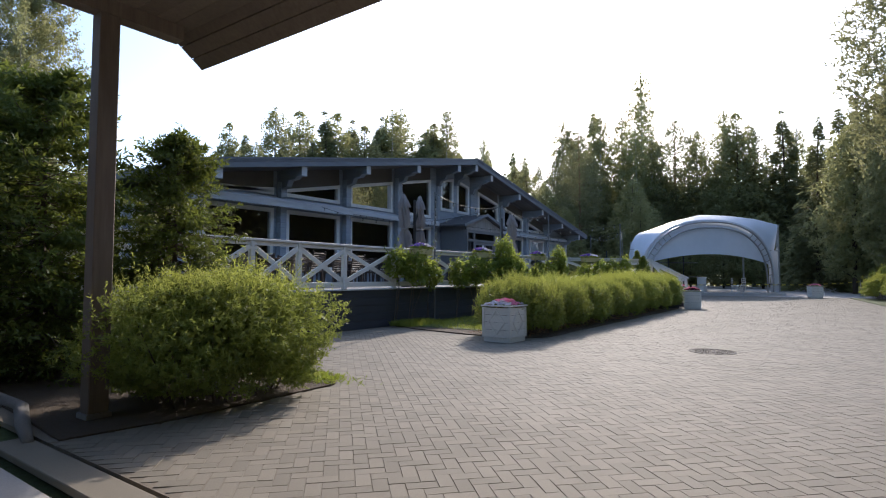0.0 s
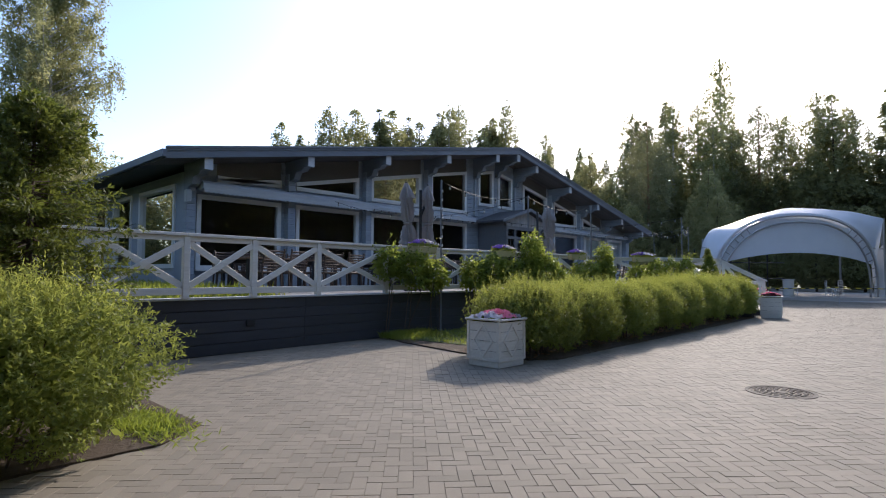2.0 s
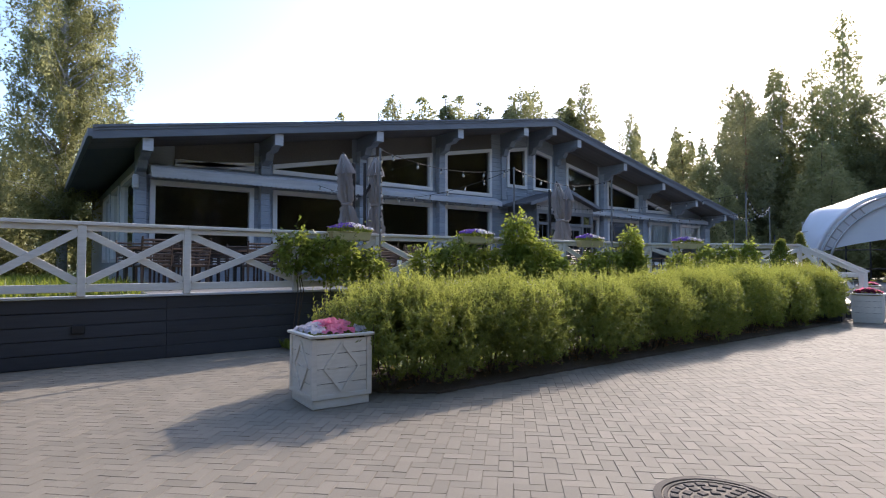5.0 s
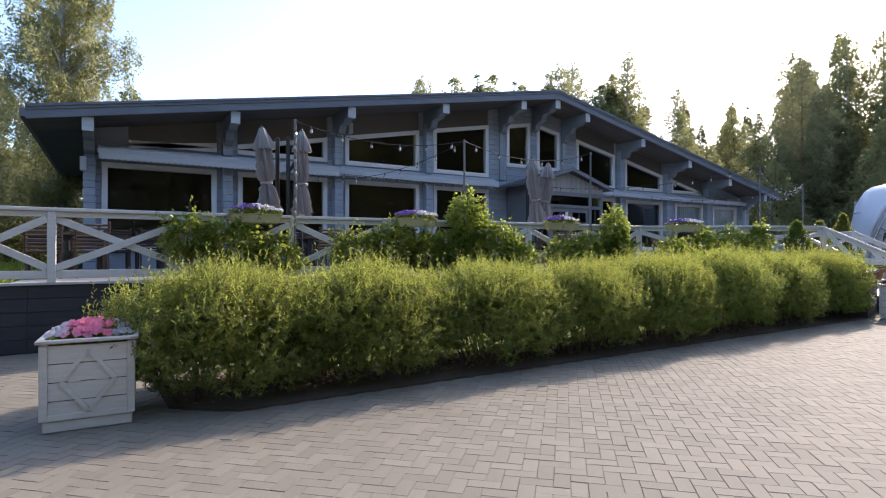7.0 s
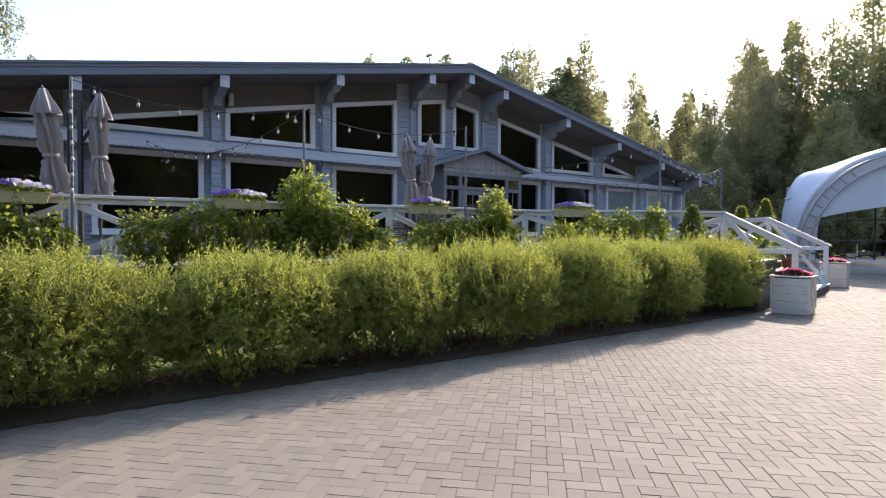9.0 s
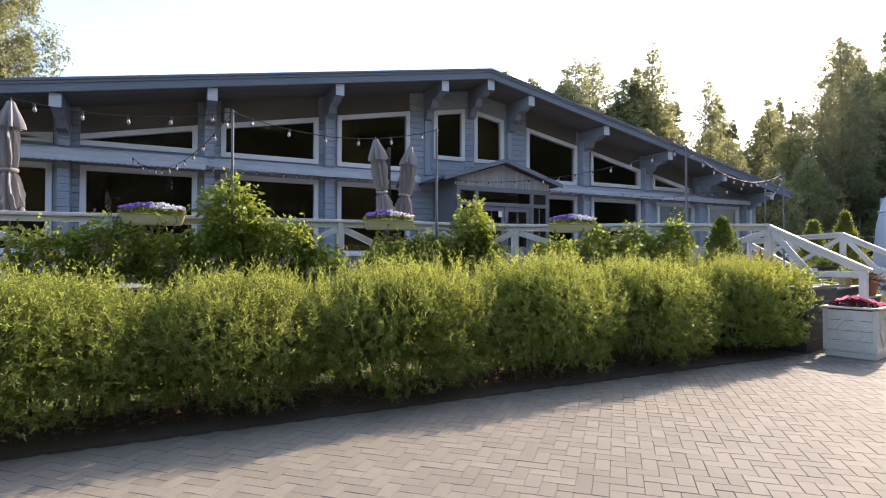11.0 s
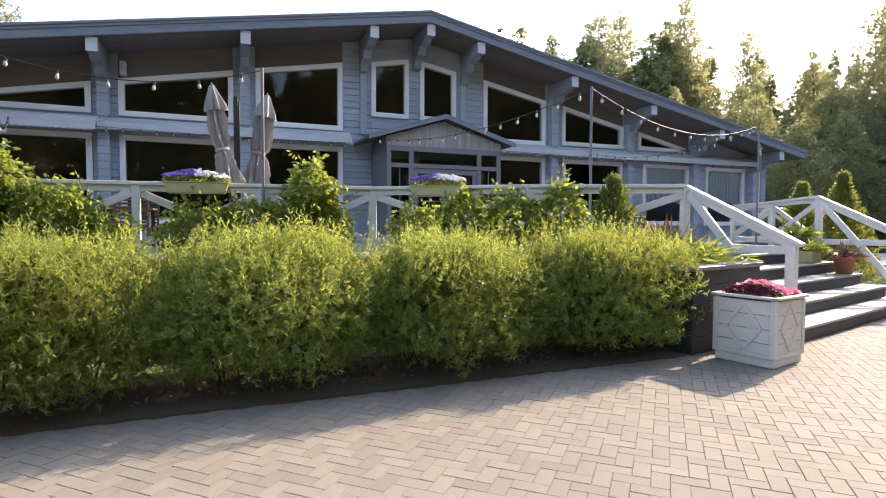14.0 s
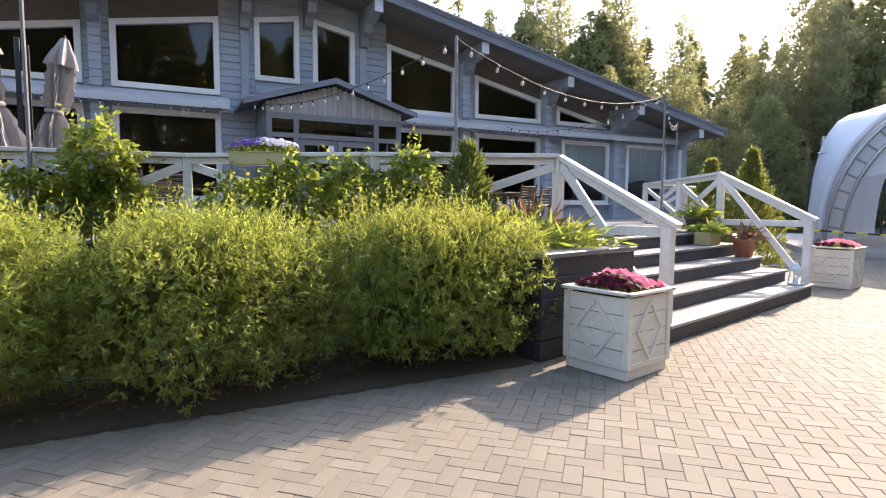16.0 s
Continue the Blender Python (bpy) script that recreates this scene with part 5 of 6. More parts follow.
umbrella((12.56, 9.75, DZ), 60, 0.3, (-0.12, 0.22), 2, "closed grey canvas umbrella standing beside its dark mast", 0.95)
umbrella((18.36, 9.75, DZ), 12, -8.5, (0.0, 0.16), 3, "closed grey canvas umbrella leaning a little on the deck", 0.95)
umbrella((18.42, 9.95, DZ), 10, 9.0, (0.0, 0.32), 4, "closed pale canvas umbrella with its skirt flared out", 0.98)

# ------------------------------------------------------------ lamp poles and string lights
poles = [(12.2, 8.95, 3.6), (15.42, 8.66, 3.55), (18.65, 8.46, 3.58), (23.27, 7.26, 3.5), (28.93, 8.93, 3.62), (33.2, 12.2, 3.8)]
tops = []
for x, y, z in poles:
    p = thing("light_pole", (x, y, 0.0 if x < 28 else DZ), "thin grey metal pole that carries string lights", "pole", "poles of the string lights")
    z0 = 0.0 if x < 28 else DZ
    bm = B()
    rod(bm, (x, y, z0), (x, y, z), 0.022, 0.02, 10)
    part("shaft", bm, M_porch, p)
    bm = B()
    rod(bm, (x, y, z - 0.05), (x + 0.05, y, z - 0.02), 0.006, seg=6)
    part("hook", bm, M_steel, p)
    tops.append(Vector((x, y, z - 0.03)))

bulb_mesh = B()
lathe(bulb_mesh, [(0.005, -0.105), (0.018, -0.097), (0.025, -0.08), (0.021, -0.06), (0.014, -0.04), (0.012, -0.03)], (0, 0, 0), 10)
bulb_me = bpy.data.meshes.new("bulb")
bulb_mesh.to_mesh(bulb_me)
bulb_mesh.free()
bulb_me.materials.append(M_bulb)
bulb_me.shade_smooth()
sock = B()
lathe(sock, [(0.015, -0.04), (0.017, -0.02), (0.015, 0.0), (0.008, 0.012)], (0, 0, 0), 8)
sock_me = bpy.data.meshes.new("socket")
sock.to_mesh(sock_me)
sock.free()
sock_me.materials.append(M_cable)


def strand(a, b, sag, step, label):
    a, b = Vector(a), Vector(b)
    n = max(6, int((b - a).length / 0.15))
    pts = [a.lerp(b, t) - Vector((0, 0, 4 * sag * t * (1 - t))) for t in np.linspace(0, 1, n)]
    s = thing("string_light", tuple(a), label, "string light", "string lights over the deck")
    bm = B()
    tube(bm, pts, 0.006, 5)
    part("cable", bm, M_cable, s)
    count = max(2, int((b - a).length / step))
    for i in range(count):
        t = (i + 0.5) / count
        q = a.lerp(b, t) - Vector((0, 0, 4 * sag * t * (1 - t) + 0.01))
        for me, nm in ((sock_me, "socket"), (bulb_me, "bulb")):
            o = link(nm, me, s)
            o.location = q - a
            o.rotation_euler = (random.uniform(-0.15, 0.15), random.uniform(-0.15, 0.15), 0)


for i in (0, 1, 3, 4):
    strand(tops[i], tops[i + 1], (0.22, 0.26, 0, 0.42, 0.3)[i], 0.5, "sagging string of clear bulbs between two poles")
strand(tops[1], (13.7, WY - 0.5, 3.85), 0.55, 0.5, "string of clear bulbs from a pole to the house ledge")
strand((21.72, PYF - 0.3, 3.62), tops[3], 0.3, 0.45, "string of clear bulbs from the porch eave to a pole")
strand((29.5, WY - 0.48, 3.8), tops[4], 0.35, 0.5, "string of clear bulbs from the house ledge to a pole")
strand((tops[0].x, tops[0].y - 0.03, 2.0), tops[0] - Vector((0, 0.03, 0.05)), 0.0, 0.2, "string of clear bulbs hanging down a pole")
strand((15.4, WY - 0.47, 3.72), (21.4, WY - 0.47, 3.68), 0.03, 0.35, "string of small bulbs along the house ledge")
strand((26.1, WY - 0.47, 3.72), (37.6, WY - 0.47, 3.68), 0.05, 0.5, "string of small bulbs along the house ledge")

# ------------------------------------------------------------ deck furniture


def make_table():
    t = thing("terrace_table", (0, 0, 0), "brown wooden terrace table", "table", "tables on the deck")
    for i in range(5):
        bm = B()
        box(bm, -0.6, 0.6, -0.4 + i * 0.16, -0.4 + i * 0.16 + 0.155, 0.715, 0.745, bevel=0.004)
        part("top_board", bm, M_table, t)
    for sx in (-0.52, 0.52):
        for sy in (-0.32, 0.32):
            bm = B()
            box(bm, sx - 0.03, sx + 0.03, sy - 0.03, sy + 0.03, 0, 0.714, bevel=0.004)
            part("leg", bm, M_black, t)
    for sy in (-0.32, 0.32):
        bm = B()
        box(bm, -0.49, 0.49, sy - 0.012, sy + 0.012, 0.63, 0.712)
        part("apron", bm, M_black, t)
    return t


def make_chair():
    c = thing("rattan_chair", (0, 0, 0), "dark brown woven rattan chair", "chair", "chairs on the deck")
    bm = B()
    box(bm, -0.25, 0.25, -0.24, 0.24, 0.4, 0.46, bevel=0.02)
    part("seat", bm, M_rattan, c)
    for sx in (-0.22, 0.22):
        for sy, tilt in ((-0.2, 0.0), (0.22, 0.05)):
            bm = B()
            bar(bm, (sx, sy + tilt, 0), (sx, sy, 0.41), 0.035, 0.035, up=(0, 1, 0))
            part("leg", bm, M_rattan, c)
    for sx in (-0.23, 0.23):
        bm = B()
        tube(bm, [(sx, 0.22, 0.42), (sx, 0.28, 0.7), (sx, 0.33, 0.92)], 0.02, 6)
        part("back_post", bm, M_rattan, c)
        bm = B()
        tube(bm, [(sx, 0.26, 0.64), (sx, 0.0, 0.66), (sx, -0.2, 0.63), (sx, -0.21, 0.42)], 0.018, 6)
        part("armrest", bm, M_rattan, c)
    for k in range(7):
        z = 0.5 + k * 0.06
        y = 0.235 + (z - 0.42) * 0.19
        bm = B()
        tube(bm, [(-0.23, y, z), (0, y + 0.03, z), (0.23, y, z)], 0.02, 5)
        part("back_strand", bm, M_rattan, c)
    return c


table, chair = make_table(), make_chair()
sets = [(8.9, 11.3, 5), (11.0, 11.9, -4), (13.7, 11.6, 3), (16.4, 11.4, 0), (19.6, 11.2, 8), (10.0, 14.0, 0), (14.6, 14.0, 0), (27.6, 12.4, 10)]
fi = True
for i, (x, y, r) in enumerate(sets):
    base = pose(x, y, DZ, 0, 0, r)
    if fi:
        table.matrix_basis = base
    else:
        copy_thing(table, base)
    for dx, dy, tr in ((-0.3, -0.62, 178), (0.32, -0.6, 184), (-0.32, 0.62, 3), (0.3, 0.63, -4)):
        m = base @ pose(dx, dy, 0, 0, 0, tr)
        if fi and dx == -0.3:
            chair.matrix_basis = m
        else:
            copy_thing(chair, m)
    fi = False

# ------------------------------------------------------------ manhole cover
mh = thing("manhole_cover", (10.22, 1.66, 0), "round cast iron manhole cover with a ribbed pattern", "manhole cover")
bm = B()
lathe(bm, [(0.37, -0.03), (0.37, 0.003), (0.325, 0.004), (0.32, -0.012), (0.3, -0.015)], (10.22, 1.66, 0.0), 40)
part("ring", bm, M_iron, mh)
bm = B()
lathe(bm, [(0.36, -0.03), (0.36, -0.004), (0.49, -0.004), (0.49, -0.03)], (10.22, 1.66, 0.0), 40)
part("mortar_collar", bm, M_paver, mh)
bm = B()
lathe(bm, [(0.312, -0.03), (0.312, 0.0), (0.29, 0.002), (0.285, -0.009), (0.02, -0.01)], (10.22, 1.66, 0.0), 40)
part("lid", bm, M_iron, mh)
for ring, n in ((0.25, 20), (0.185, 14), (0.12, 9)):
    for k in range(n):
        t = 2 * math.pi * k / n
        c = Vector((10.22 + ring * math.cos(t), 1.66 + ring * math.sin(t), 0))
        bm = B()
        box(bm, -0.024, 0.024, -0.026, 0.026, -0.01, 0.003, pose(c.x, c.y, 0, 0, 0, math.degrees(t)), bevel=0.004)
        part("rib", bm, M_iron, mh)
bm = B()
lathe(bm, [(0.07, -0.01), (0.07, 0.003), (0.05, 0.004)], (10.22, 1.66, 0.0), 20)
part("boss", bm, M_iron, mh)

# ------------------------------------------------------------ white tent
TD, TW = Vector((0.77, 0.638, 0)), Vector((0.638, -0.77, 0))
TC = Vector((41.6, 6.2, 0))


def tp(a, d, z):
    return TC + TW * a + TD * d + Vector((0, 0, z))


tent = thing("event_tent", tuple(TC), "white arched membrane event tent open at the front", "tent")


def arch(half, top, foot, n, d, lean=0.0, mid=-1.1):
    out = []
    for t in np.linspace(0, math.pi, n):
        c, s = math.cos(t), math.sin(t)
        out.append((mid - half * math.copysign(abs(c) ** 0.85, c), d - lean * s, foot + (top - foot) * s ** 0.8))
    return out


PROFILE = [(-5.95, 0.1), (-5.9, 1.3), (-5.8, 2.55), (-5.62, 3.45), (-5.3, 4.1), (-4.98, 4.34), (-4.6, 4.42), (-4.0, 4.62), (-2.6, 5.15), (-0.45, 5.68), (1.6, 5.62), (3.6, 5.42), (5.4, 5.0)]


def ridge_row(d, lift, squeeze, n=41):
    """The high line of the membrane: it rolls down to the ground on one side and ends at a tall mast on the other."""
    pr = np.array(PROFILE)
    run = np.concatenate([[0], np.cumsum(np.hypot(*np.diff(pr, axis=0).T))])
    u = np.linspace(0, run[-1], n)
    return [(5.4 - (5.4 - a) * squeeze, d, max(0.1, z + lift * min(1, z / 4))) for a, z in zip(np.interp(u, run, pr[:, 0]), np.interp(u, run, pr[:, 1]))]


def blend_rows(p, q, t):
    return [tuple(x + (y - x) * t for x, y in zip(u, v)) for u, v in zip(p, q)]


front_row, mid_row = arch(4.65, 4.85, 0.5, 41, 0.0, 0.7), ridge_row(1.5, 0.0, 1.0)
rows_ = [front_row, blend_rows(front_row, mid_row, 0.4), blend_rows(front_row, mid_row, 0.75), mid_row, ridge_row(4.5, -0.3, 0.85), ridge_row(8.0, -1.1, 0.68)]
bm = B()
vr = [[bm.verts.new(tp(*p)) for p in r] for r in rows_]
for a, b in zip(vr, vr[1:]):
    for i in range(len(a) - 1):
        bm.faces.new([a[i], a[i + 1], b[i + 1], b[i]])
part("membrane", bm, M_tent, tent, smooth=True)
bm = B()
top = arch(4.68, 4.88, 0.5, 61, -0.14, 0.7)
for i in range(len(top) - 1):
    q = []
    for p in (top[i], top[i + 1]):
        f = (p[0] + 1.1) / 4.68
        low = 2.75 - 0.75 * f * f
        q.append((p, (p[0], p[1] + 0.05, min(p[2] - 0.02, low))))
    if q[0][0][2] > q[0][1][2] + 0.03 and q[1][0][2] > q[1][1][2] + 0.03:
        bm.faces.new([bm.verts.new(tp(*v)) for v in (q[0][0], q[1][0], q[1][1], q[0][1])])
bmesh.ops.remove_doubles(bm, verts=bm.verts, dist=0.002)
part("front_valance", bm, M_tent, tent)
bm = B()
tube(bm, [tp(*p) for p in arch(4.8, 5.0, 0.45, 41, -0.2, 0.7)], 0.1, 8)
part("rolled_edge", bm, M_tent, tent, smooth=True)
outer, inner = arch(4.7, 4.9, 0.0, 31, -0.36, 0.7), arch(4.3, 4.52, 0.0, 31, -0.34, 0.7)
for row in (outer, inner):
    bm = B()
    tube(bm, [tp(*p) for p in row], 0.055, 8)
    part("arch_tube", bm, M_steel, tent, smooth=True)
for i in range(31):
    if 9 < i < 21:
        continue
    bm = B()
    rod(bm, tp(*outer[i]), tp(*inner[i]), 0.03, seg=6)
    part("lattice_bar", bm, M_steel, tent)
for a, d, z in ((-5.55, 1.6, 3.7), (5.4, 1.5, 5.0), (5.7, 2.1, 4.6), (5.0, 5.0, 4.6)):
    bm = B()
    rod(bm, tp(a, d, 0), tp(a, d, z), 0.07, seg=10)
    part("corner_mast", bm, M_steel, tent)
for a, b, z in ((5.4, 5.7, 0.8), (5.4, 5.7, 1.6), (5.4, 5.7, 2.4), (5.4, 5.7, 3.2), (5.4, 5.7, 4.0)):
    bm = B()
    rod(bm, tp(a, 1.5, z), tp(b, 2.1, z + 0.4), 0.03, seg=6)
    part("lattice_bar", bm, M_steel, tent)
bm = B()
bm.faces.new([bm.verts.new(tp(*v)) for v in ((3.75, 0.15, 0.1), (5.35, 1.5, 0.1), (5.35, 1.5, 3.4), (4.6, 0.9, 3.0), (4.0, 0.4, 2.2))])
part("side_curtain", bm, M_tent, tent)
bm = B()
rod(bm, tp(5.4, 1.5, 3.1), tp(2.6, -0.4, 3.1), 0.035, seg=8)
part("tie_bar", bm, M_steel, tent)
bm = B()
rod(bm, tp(-5.7, 1.5, 3.15), tp(-4.9, -0.2, 3.15), 0.035, seg=8)
part("tie_bar", bm, M_steel, tent)
bm = B()
prism(bm, [tuple(tp(*p, 0))[:2] for p in ((-6.4, -1.6), (3.6, -1.6), (5.6, 1.2), (5.6, 10), (-6.4, 10))], "z", -0.02, 0.16)
part("floor", bm, M_concrete, tent, "pale raised tent floor")
for a in np.arange(-4.5, 3.6, 1.35):
    bm = B()
    rod(bm, tp(a, 9.0, 0.16), tp(a, 9.0, 3.4), 0.05, seg=8)
    part("back_post", bm, M_black, tent)
for z in (1.2, 2.4):
    bm = B()
    rod(bm, tp(-4.5, 9.0, z), tp(3.5, 9.0, z), 0.04, seg=8)
    part("back_rail", bm, M_black, tent)


def white_chair(at, turn):
    c = thing("white_chair", (0, 0, 0), "white banquet chair on the tent floor", "chair", "chairs in the tent")
    bm = B()
    box(bm, -0.22, 0.22, -0.22, 0.22, 0.43, 0.47, bevel=0.01)
    part("seat", bm, M_frame, c)
    for sx in (-0.2, 0.2):
        for sy in (-0.2, 0.2):
            bm = B()
            box(bm, sx - 0.018, sx + 0.018, sy - 0.018, sy + 0.018, 0, 0.43 if sy < 0 else 0.95)
            part("leg", bm, M_frame, c)
    for z in (0.62, 0.78, 0.92):
        bm = B()
        box(bm, -0.2, 0.2, 0.185, 0.215, z, z + 0.05)
        part("back_slat", bm, M_frame, c)
    c.matrix_basis = pose(*at, 0, 0, turn)
    return c


wc = white_chair(tuple(tp(2.0, 1.4, 0.16)), 20)
for a, d, r in ((3.1, 2.4, 150), (1.0, 3.6, 40), (-2.4, 3.2, 200)):
    copy_thing(wc, pose(*tp(a, d, 0.16), 0, 0, r))
bm = B()
lathe(bm, [(0.26, 0), (0.3, 0.05), (0.3, 0.95), (0.36, 1.0), (0.36, 1.04)], tp(-0.6, 1.2, 0.16), 16)
tagged(part("bar_table", bm, M_frame, smooth=True), "white covered round bar table in the tent", "table")

# barrier tape
tape = thing("barrier_tape", (36, 5, 0.8), "yellow and black barrier tape stretched across the yard", "tape")
ends = [Vector((32.0, 8.5, 0.95)), Vector((36.5, 4.2, 0.82)), Vector((42.0, -1.5, 0.95)), Vector((47.0, -6.0, 1.0))]
for a, b in zip(ends, ends[1:]):
    n = 28
    for i in range(n):
        p, q = a.lerp(b, i / n), a.lerp(b, (i + 1) / n)
        s0, s1 = 0.12 * 4 * (i / n) * (1 - i / n), 0.12 * 4 * ((i + 1) / n) * (1 - (i + 1) / n)
        bm = B()
        bar(bm, p - Vector((0, 0, s0)), q - Vector((0, 0, s1)), 0.004, 0.04)
        part("stripe", bm, M_yellow if i % 2 else M_black, tape)
for e in ends[1:]:
    bm = B()
    rod(bm, (e.x, e.y, 0), (e.x, e.y, e.z + 0.06), 0.02, seg=8)
    part("stake", bm, M_steel, tape)

# ------------------------------------------------------------ trees


def limb_points(a, b, bend, n, rng):
    t = np.linspace(0, 1, n)[:, None]
    return a + (b - a) * t + np.array([0, 0, bend]) * (4 * t * (1 - t)) + rng.normal(0, 0.02, (n, 3)) * np.linalg.norm(b - a)


def crown_cloud(kind, h, clear, crown_r, n, seed, rng):
    """Places of leaves in a far crown: a lumpy, pointed body with gaps, denser towards its skin. Returns places and ways."""
    out, tries = [], 0
    while len(out) < n and tries < n * 8:
        tries += 1
        u = rng.uniform(0, 1)
        if kind == "spruce":
            prof = (1 - u) ** 0.9 * (0.72 + 0.28 * (1 - (u * 17 + 0.4 * math.sin(9 * u)) % 1.0)) + 0.012
        elif kind == "birch":
            prof = min(1, 0.5 + 2.0 * u) * (1 - u) ** 0.55 + 0.015
        elif kind == "pine":
            prof = (0.55 + 0.45 * math.sin(math.pi * (0.15 + 0.8 * u))) * (1 - u ** 3) ** 0.6
        else:
            prof = min(1, 0.45 + 2.6 * u) * (1 - u ** 1.6) ** 0.75 + 0.02
        if rng.uniform(0, 1) > prof + 0.012:
            continue
        ang = rng.uniform(0, 2 * math.pi)
        c, s_ = math.cos(ang), math.sin(ang)
        reach = crown_r * prof * (1 + (0.42 if kind != "birch" else 0.6) * noise.noise(Vector((c * 1.6 + seed, s_ * 1.6, u * 7))) + 0.3 * noise.noise(Vector((c * 4 + seed, s_ * 4, u * 20))))
        k = rng.uniform(0, 1) ** 0.42
        z = clear + (1 - clear) * u
        p = Vector((c * reach * k, s_ * reach * k, z * h))
        if kind == "spruce":
            p.z -= 0.3 * reach * k * (1.0 if u < 0.8 else 0.2)
        grain = noise.noise(p * (1.1 if kind != "spruce" else 0.9) + Vector((seed, 0, 0)))
        if grain < (-0.12 if kind != "pine" else 0.0) and k > 0.35:
            continue
        out.append((p, c, s_))
    p = np.array([v[0] for v in out])
    d = np.array([(v[1], v[2], 0) for v in out])
    if kind == "spruce":
        side = np.stack([-d[:, 1], d[:, 0], d[:, 2]], 1) * rng.normal(0, 0.7, (len(p), 1))
        way = d + side + np.array([0, 0, -0.35]) + rng.normal(0, 0.2, p.shape)
    elif kind == "birch":
        way = rng.normal(size=p.shape) * 0.6 + np.array([0, 0, -0.8])
    else:
        way = rng.normal(size=p.shape) * 0.8 + d * 0.4 + np.array([0, 0, 0.5 if kind == "pine" else 0.0])
    return p, unit(way)


def tree(kind, h, seed, leaves, size, label, crown_r, clear=0.2):
    """kind: birch, broad, spruce or pine. The near birch hangs its leaves on twigs and the young spruce sets needles along its boughs."""
    rng = np.random.default_rng(seed)
    t = thing({"birch": "birch_tree", "broad": "leafy_tree", "spruce": "spruce_tree", "pine": "pine_tree"}[kind], (0, 0, 0), label, "tree", "trees round the place")
    bark = {"birch": M_birch, "broad": M_bark, "spruce": M_bark, "pine": M_pine}[kind]
    leaf = {"birch": M_birchleaf, "broad": M_birchleaf, "spruce": M_spruce if h > 6 else M_spruce_near, "pine": M_pineleaf}[kind]
    r0 = h * 0.011 + 0.02
    sway = rng.normal(0, 0.012, 2) * h
    stem = [np.array([sway[0] * z * z, sway[1] * z * z, z * h]) for z in np.linspace(0, 1, 9)]

    def at(z):
        return np.array([sway[0] * z * z, sway[1] * z * z, z * h])
    bm = B()
    tube(bm, [tuple(p) for p in stem], [r0 * (1 - 0.93 * z) + 0.004 for z in np.linspace(0, 1, 9)], 8)
    part("trunk", bm, bark, t, smooth=True)
    bl, vs = B(), []
    if h > 6 and leaves < 50000:
        p, way = crown_cloud(kind, h, clear, crown_r, leaves, seed, rng)
        p[:, :2] += np.outer((p[:, 2] / h) ** 2, sway)
        fine = 1.2 - 0.4 * p[:, 2] / h
        vs.append(leaf_tris(p, way, size * fine, size * fine * {"spruce": 0.36, "pine": 0.4}.get(kind, 0.75), rng))
        for i in range(34):
            z = clear + (0.95 - clear) * (i + rng.uniform(0, 1)) / 34
            ang = rng.uniform(0, 2 * math.pi)
            ln = crown_r * (1 - z) ** 0.8 * rng.uniform(0.5, 0.9) + 0.2
            a = at(z)
            b = a + np.array([math.cos(ang) * ln, math.sin(ang) * ln, ln * (rng.uniform(-0.35, -0.1) if kind == "spruce" else rng.uniform(0.2, 0.8))])
            tube(bl, [tuple(q) for q in limb_points(a, b, 0.05 * ln, 4, rng)], [r0 * 0.28 * (1 - z) + 0.012, r0 * 0.18 * (1 - z) + 0.01, 0.012, 0.006], 4)
    elif kind == "spruce":
        n = 60
        per = max(6, leaves // (n * 5))
        for i in range(n):
            for j in range(5):
                ang = rng.uniform(0, 2 * math.pi)
                z = clear * 0.3 + (0.985 - clear * 0.3) * min(1.0, (i + rng.uniform(0, 1.0)) / n)
                ln = crown_r * 1.1 * (1 - z) ** 0.58 * rng.uniform(0.5, 1.15) + 0.03
                a = at(z)
                b = a + np.array([math.cos(ang) * ln, math.sin(ang) * ln, ln * (rng.uniform(-0.4, -0.1) + 0.75 * z * z)])
                pts = limb_points(a, b, -0.06 * ln, 4, rng)
                tube(bl, [tuple(p) for p in pts], [r0 * 0.16 * (1 - z) + 0.005, r0 * 0.1 * (1 - z) + 0.004, 0.004, 0.003], 4)
                k = rng.uniform(0.12, 1, per)[:, None]
                p = a + (b - a) * k + np.array([0, 0, -0.24 * ln]) * (k * (1 - k))
                sideways = np.array([-math.sin(ang), math.cos(ang), 0])
                way = (b - a) / ln * 0.7 + sideways * rng.choice([-1, 1], per)[:, None] * rng.uniform(0.2, 1.0, per)[:, None] + np.array([0, 0, -0.12]) + rng.normal(0, 0.22, (per, 3))
                vs.append(sprigs(p, unit(way), size * (1.3 - 0.7 * z), 6, size * 0.42, size * 0.14, rng, 0.8))
    else:
        n = 140
        per = max(8, leaves // (n * 15))
        for i in range(n):
            z = clear + (0.99 - clear) * (i + rng.uniform(0, 1)) / n
            ang = rng.uniform(0, 2 * math.pi)
            u = (z - clear) / (1 - clear)
            ln = crown_r * min(1, 0.45 + 2.4 * u) * (1 - u) ** 0.6 * rng.uniform(0.5, 1.2) + 0.1
            a = at(z)
            b = a + np.array([math.cos(ang) * ln, math.sin(ang) * ln, ln * rng.uniform(0.3, 0.95)])
            pts = limb_points(a, b, 0.1 * ln, 5, rng)
            tube(bl, [tuple(p) for p in pts], [r0 * 0.32 * (1 - z) + 0.012, r0 * 0.2 * (1 - z) + 0.01, 0.012, 0.008, 0.005], 4)
            for j in range(int(rng.uniform(7, 19))):
                k = rng.uniform(0.12, 1.05)
                s = a + (b - a) * k
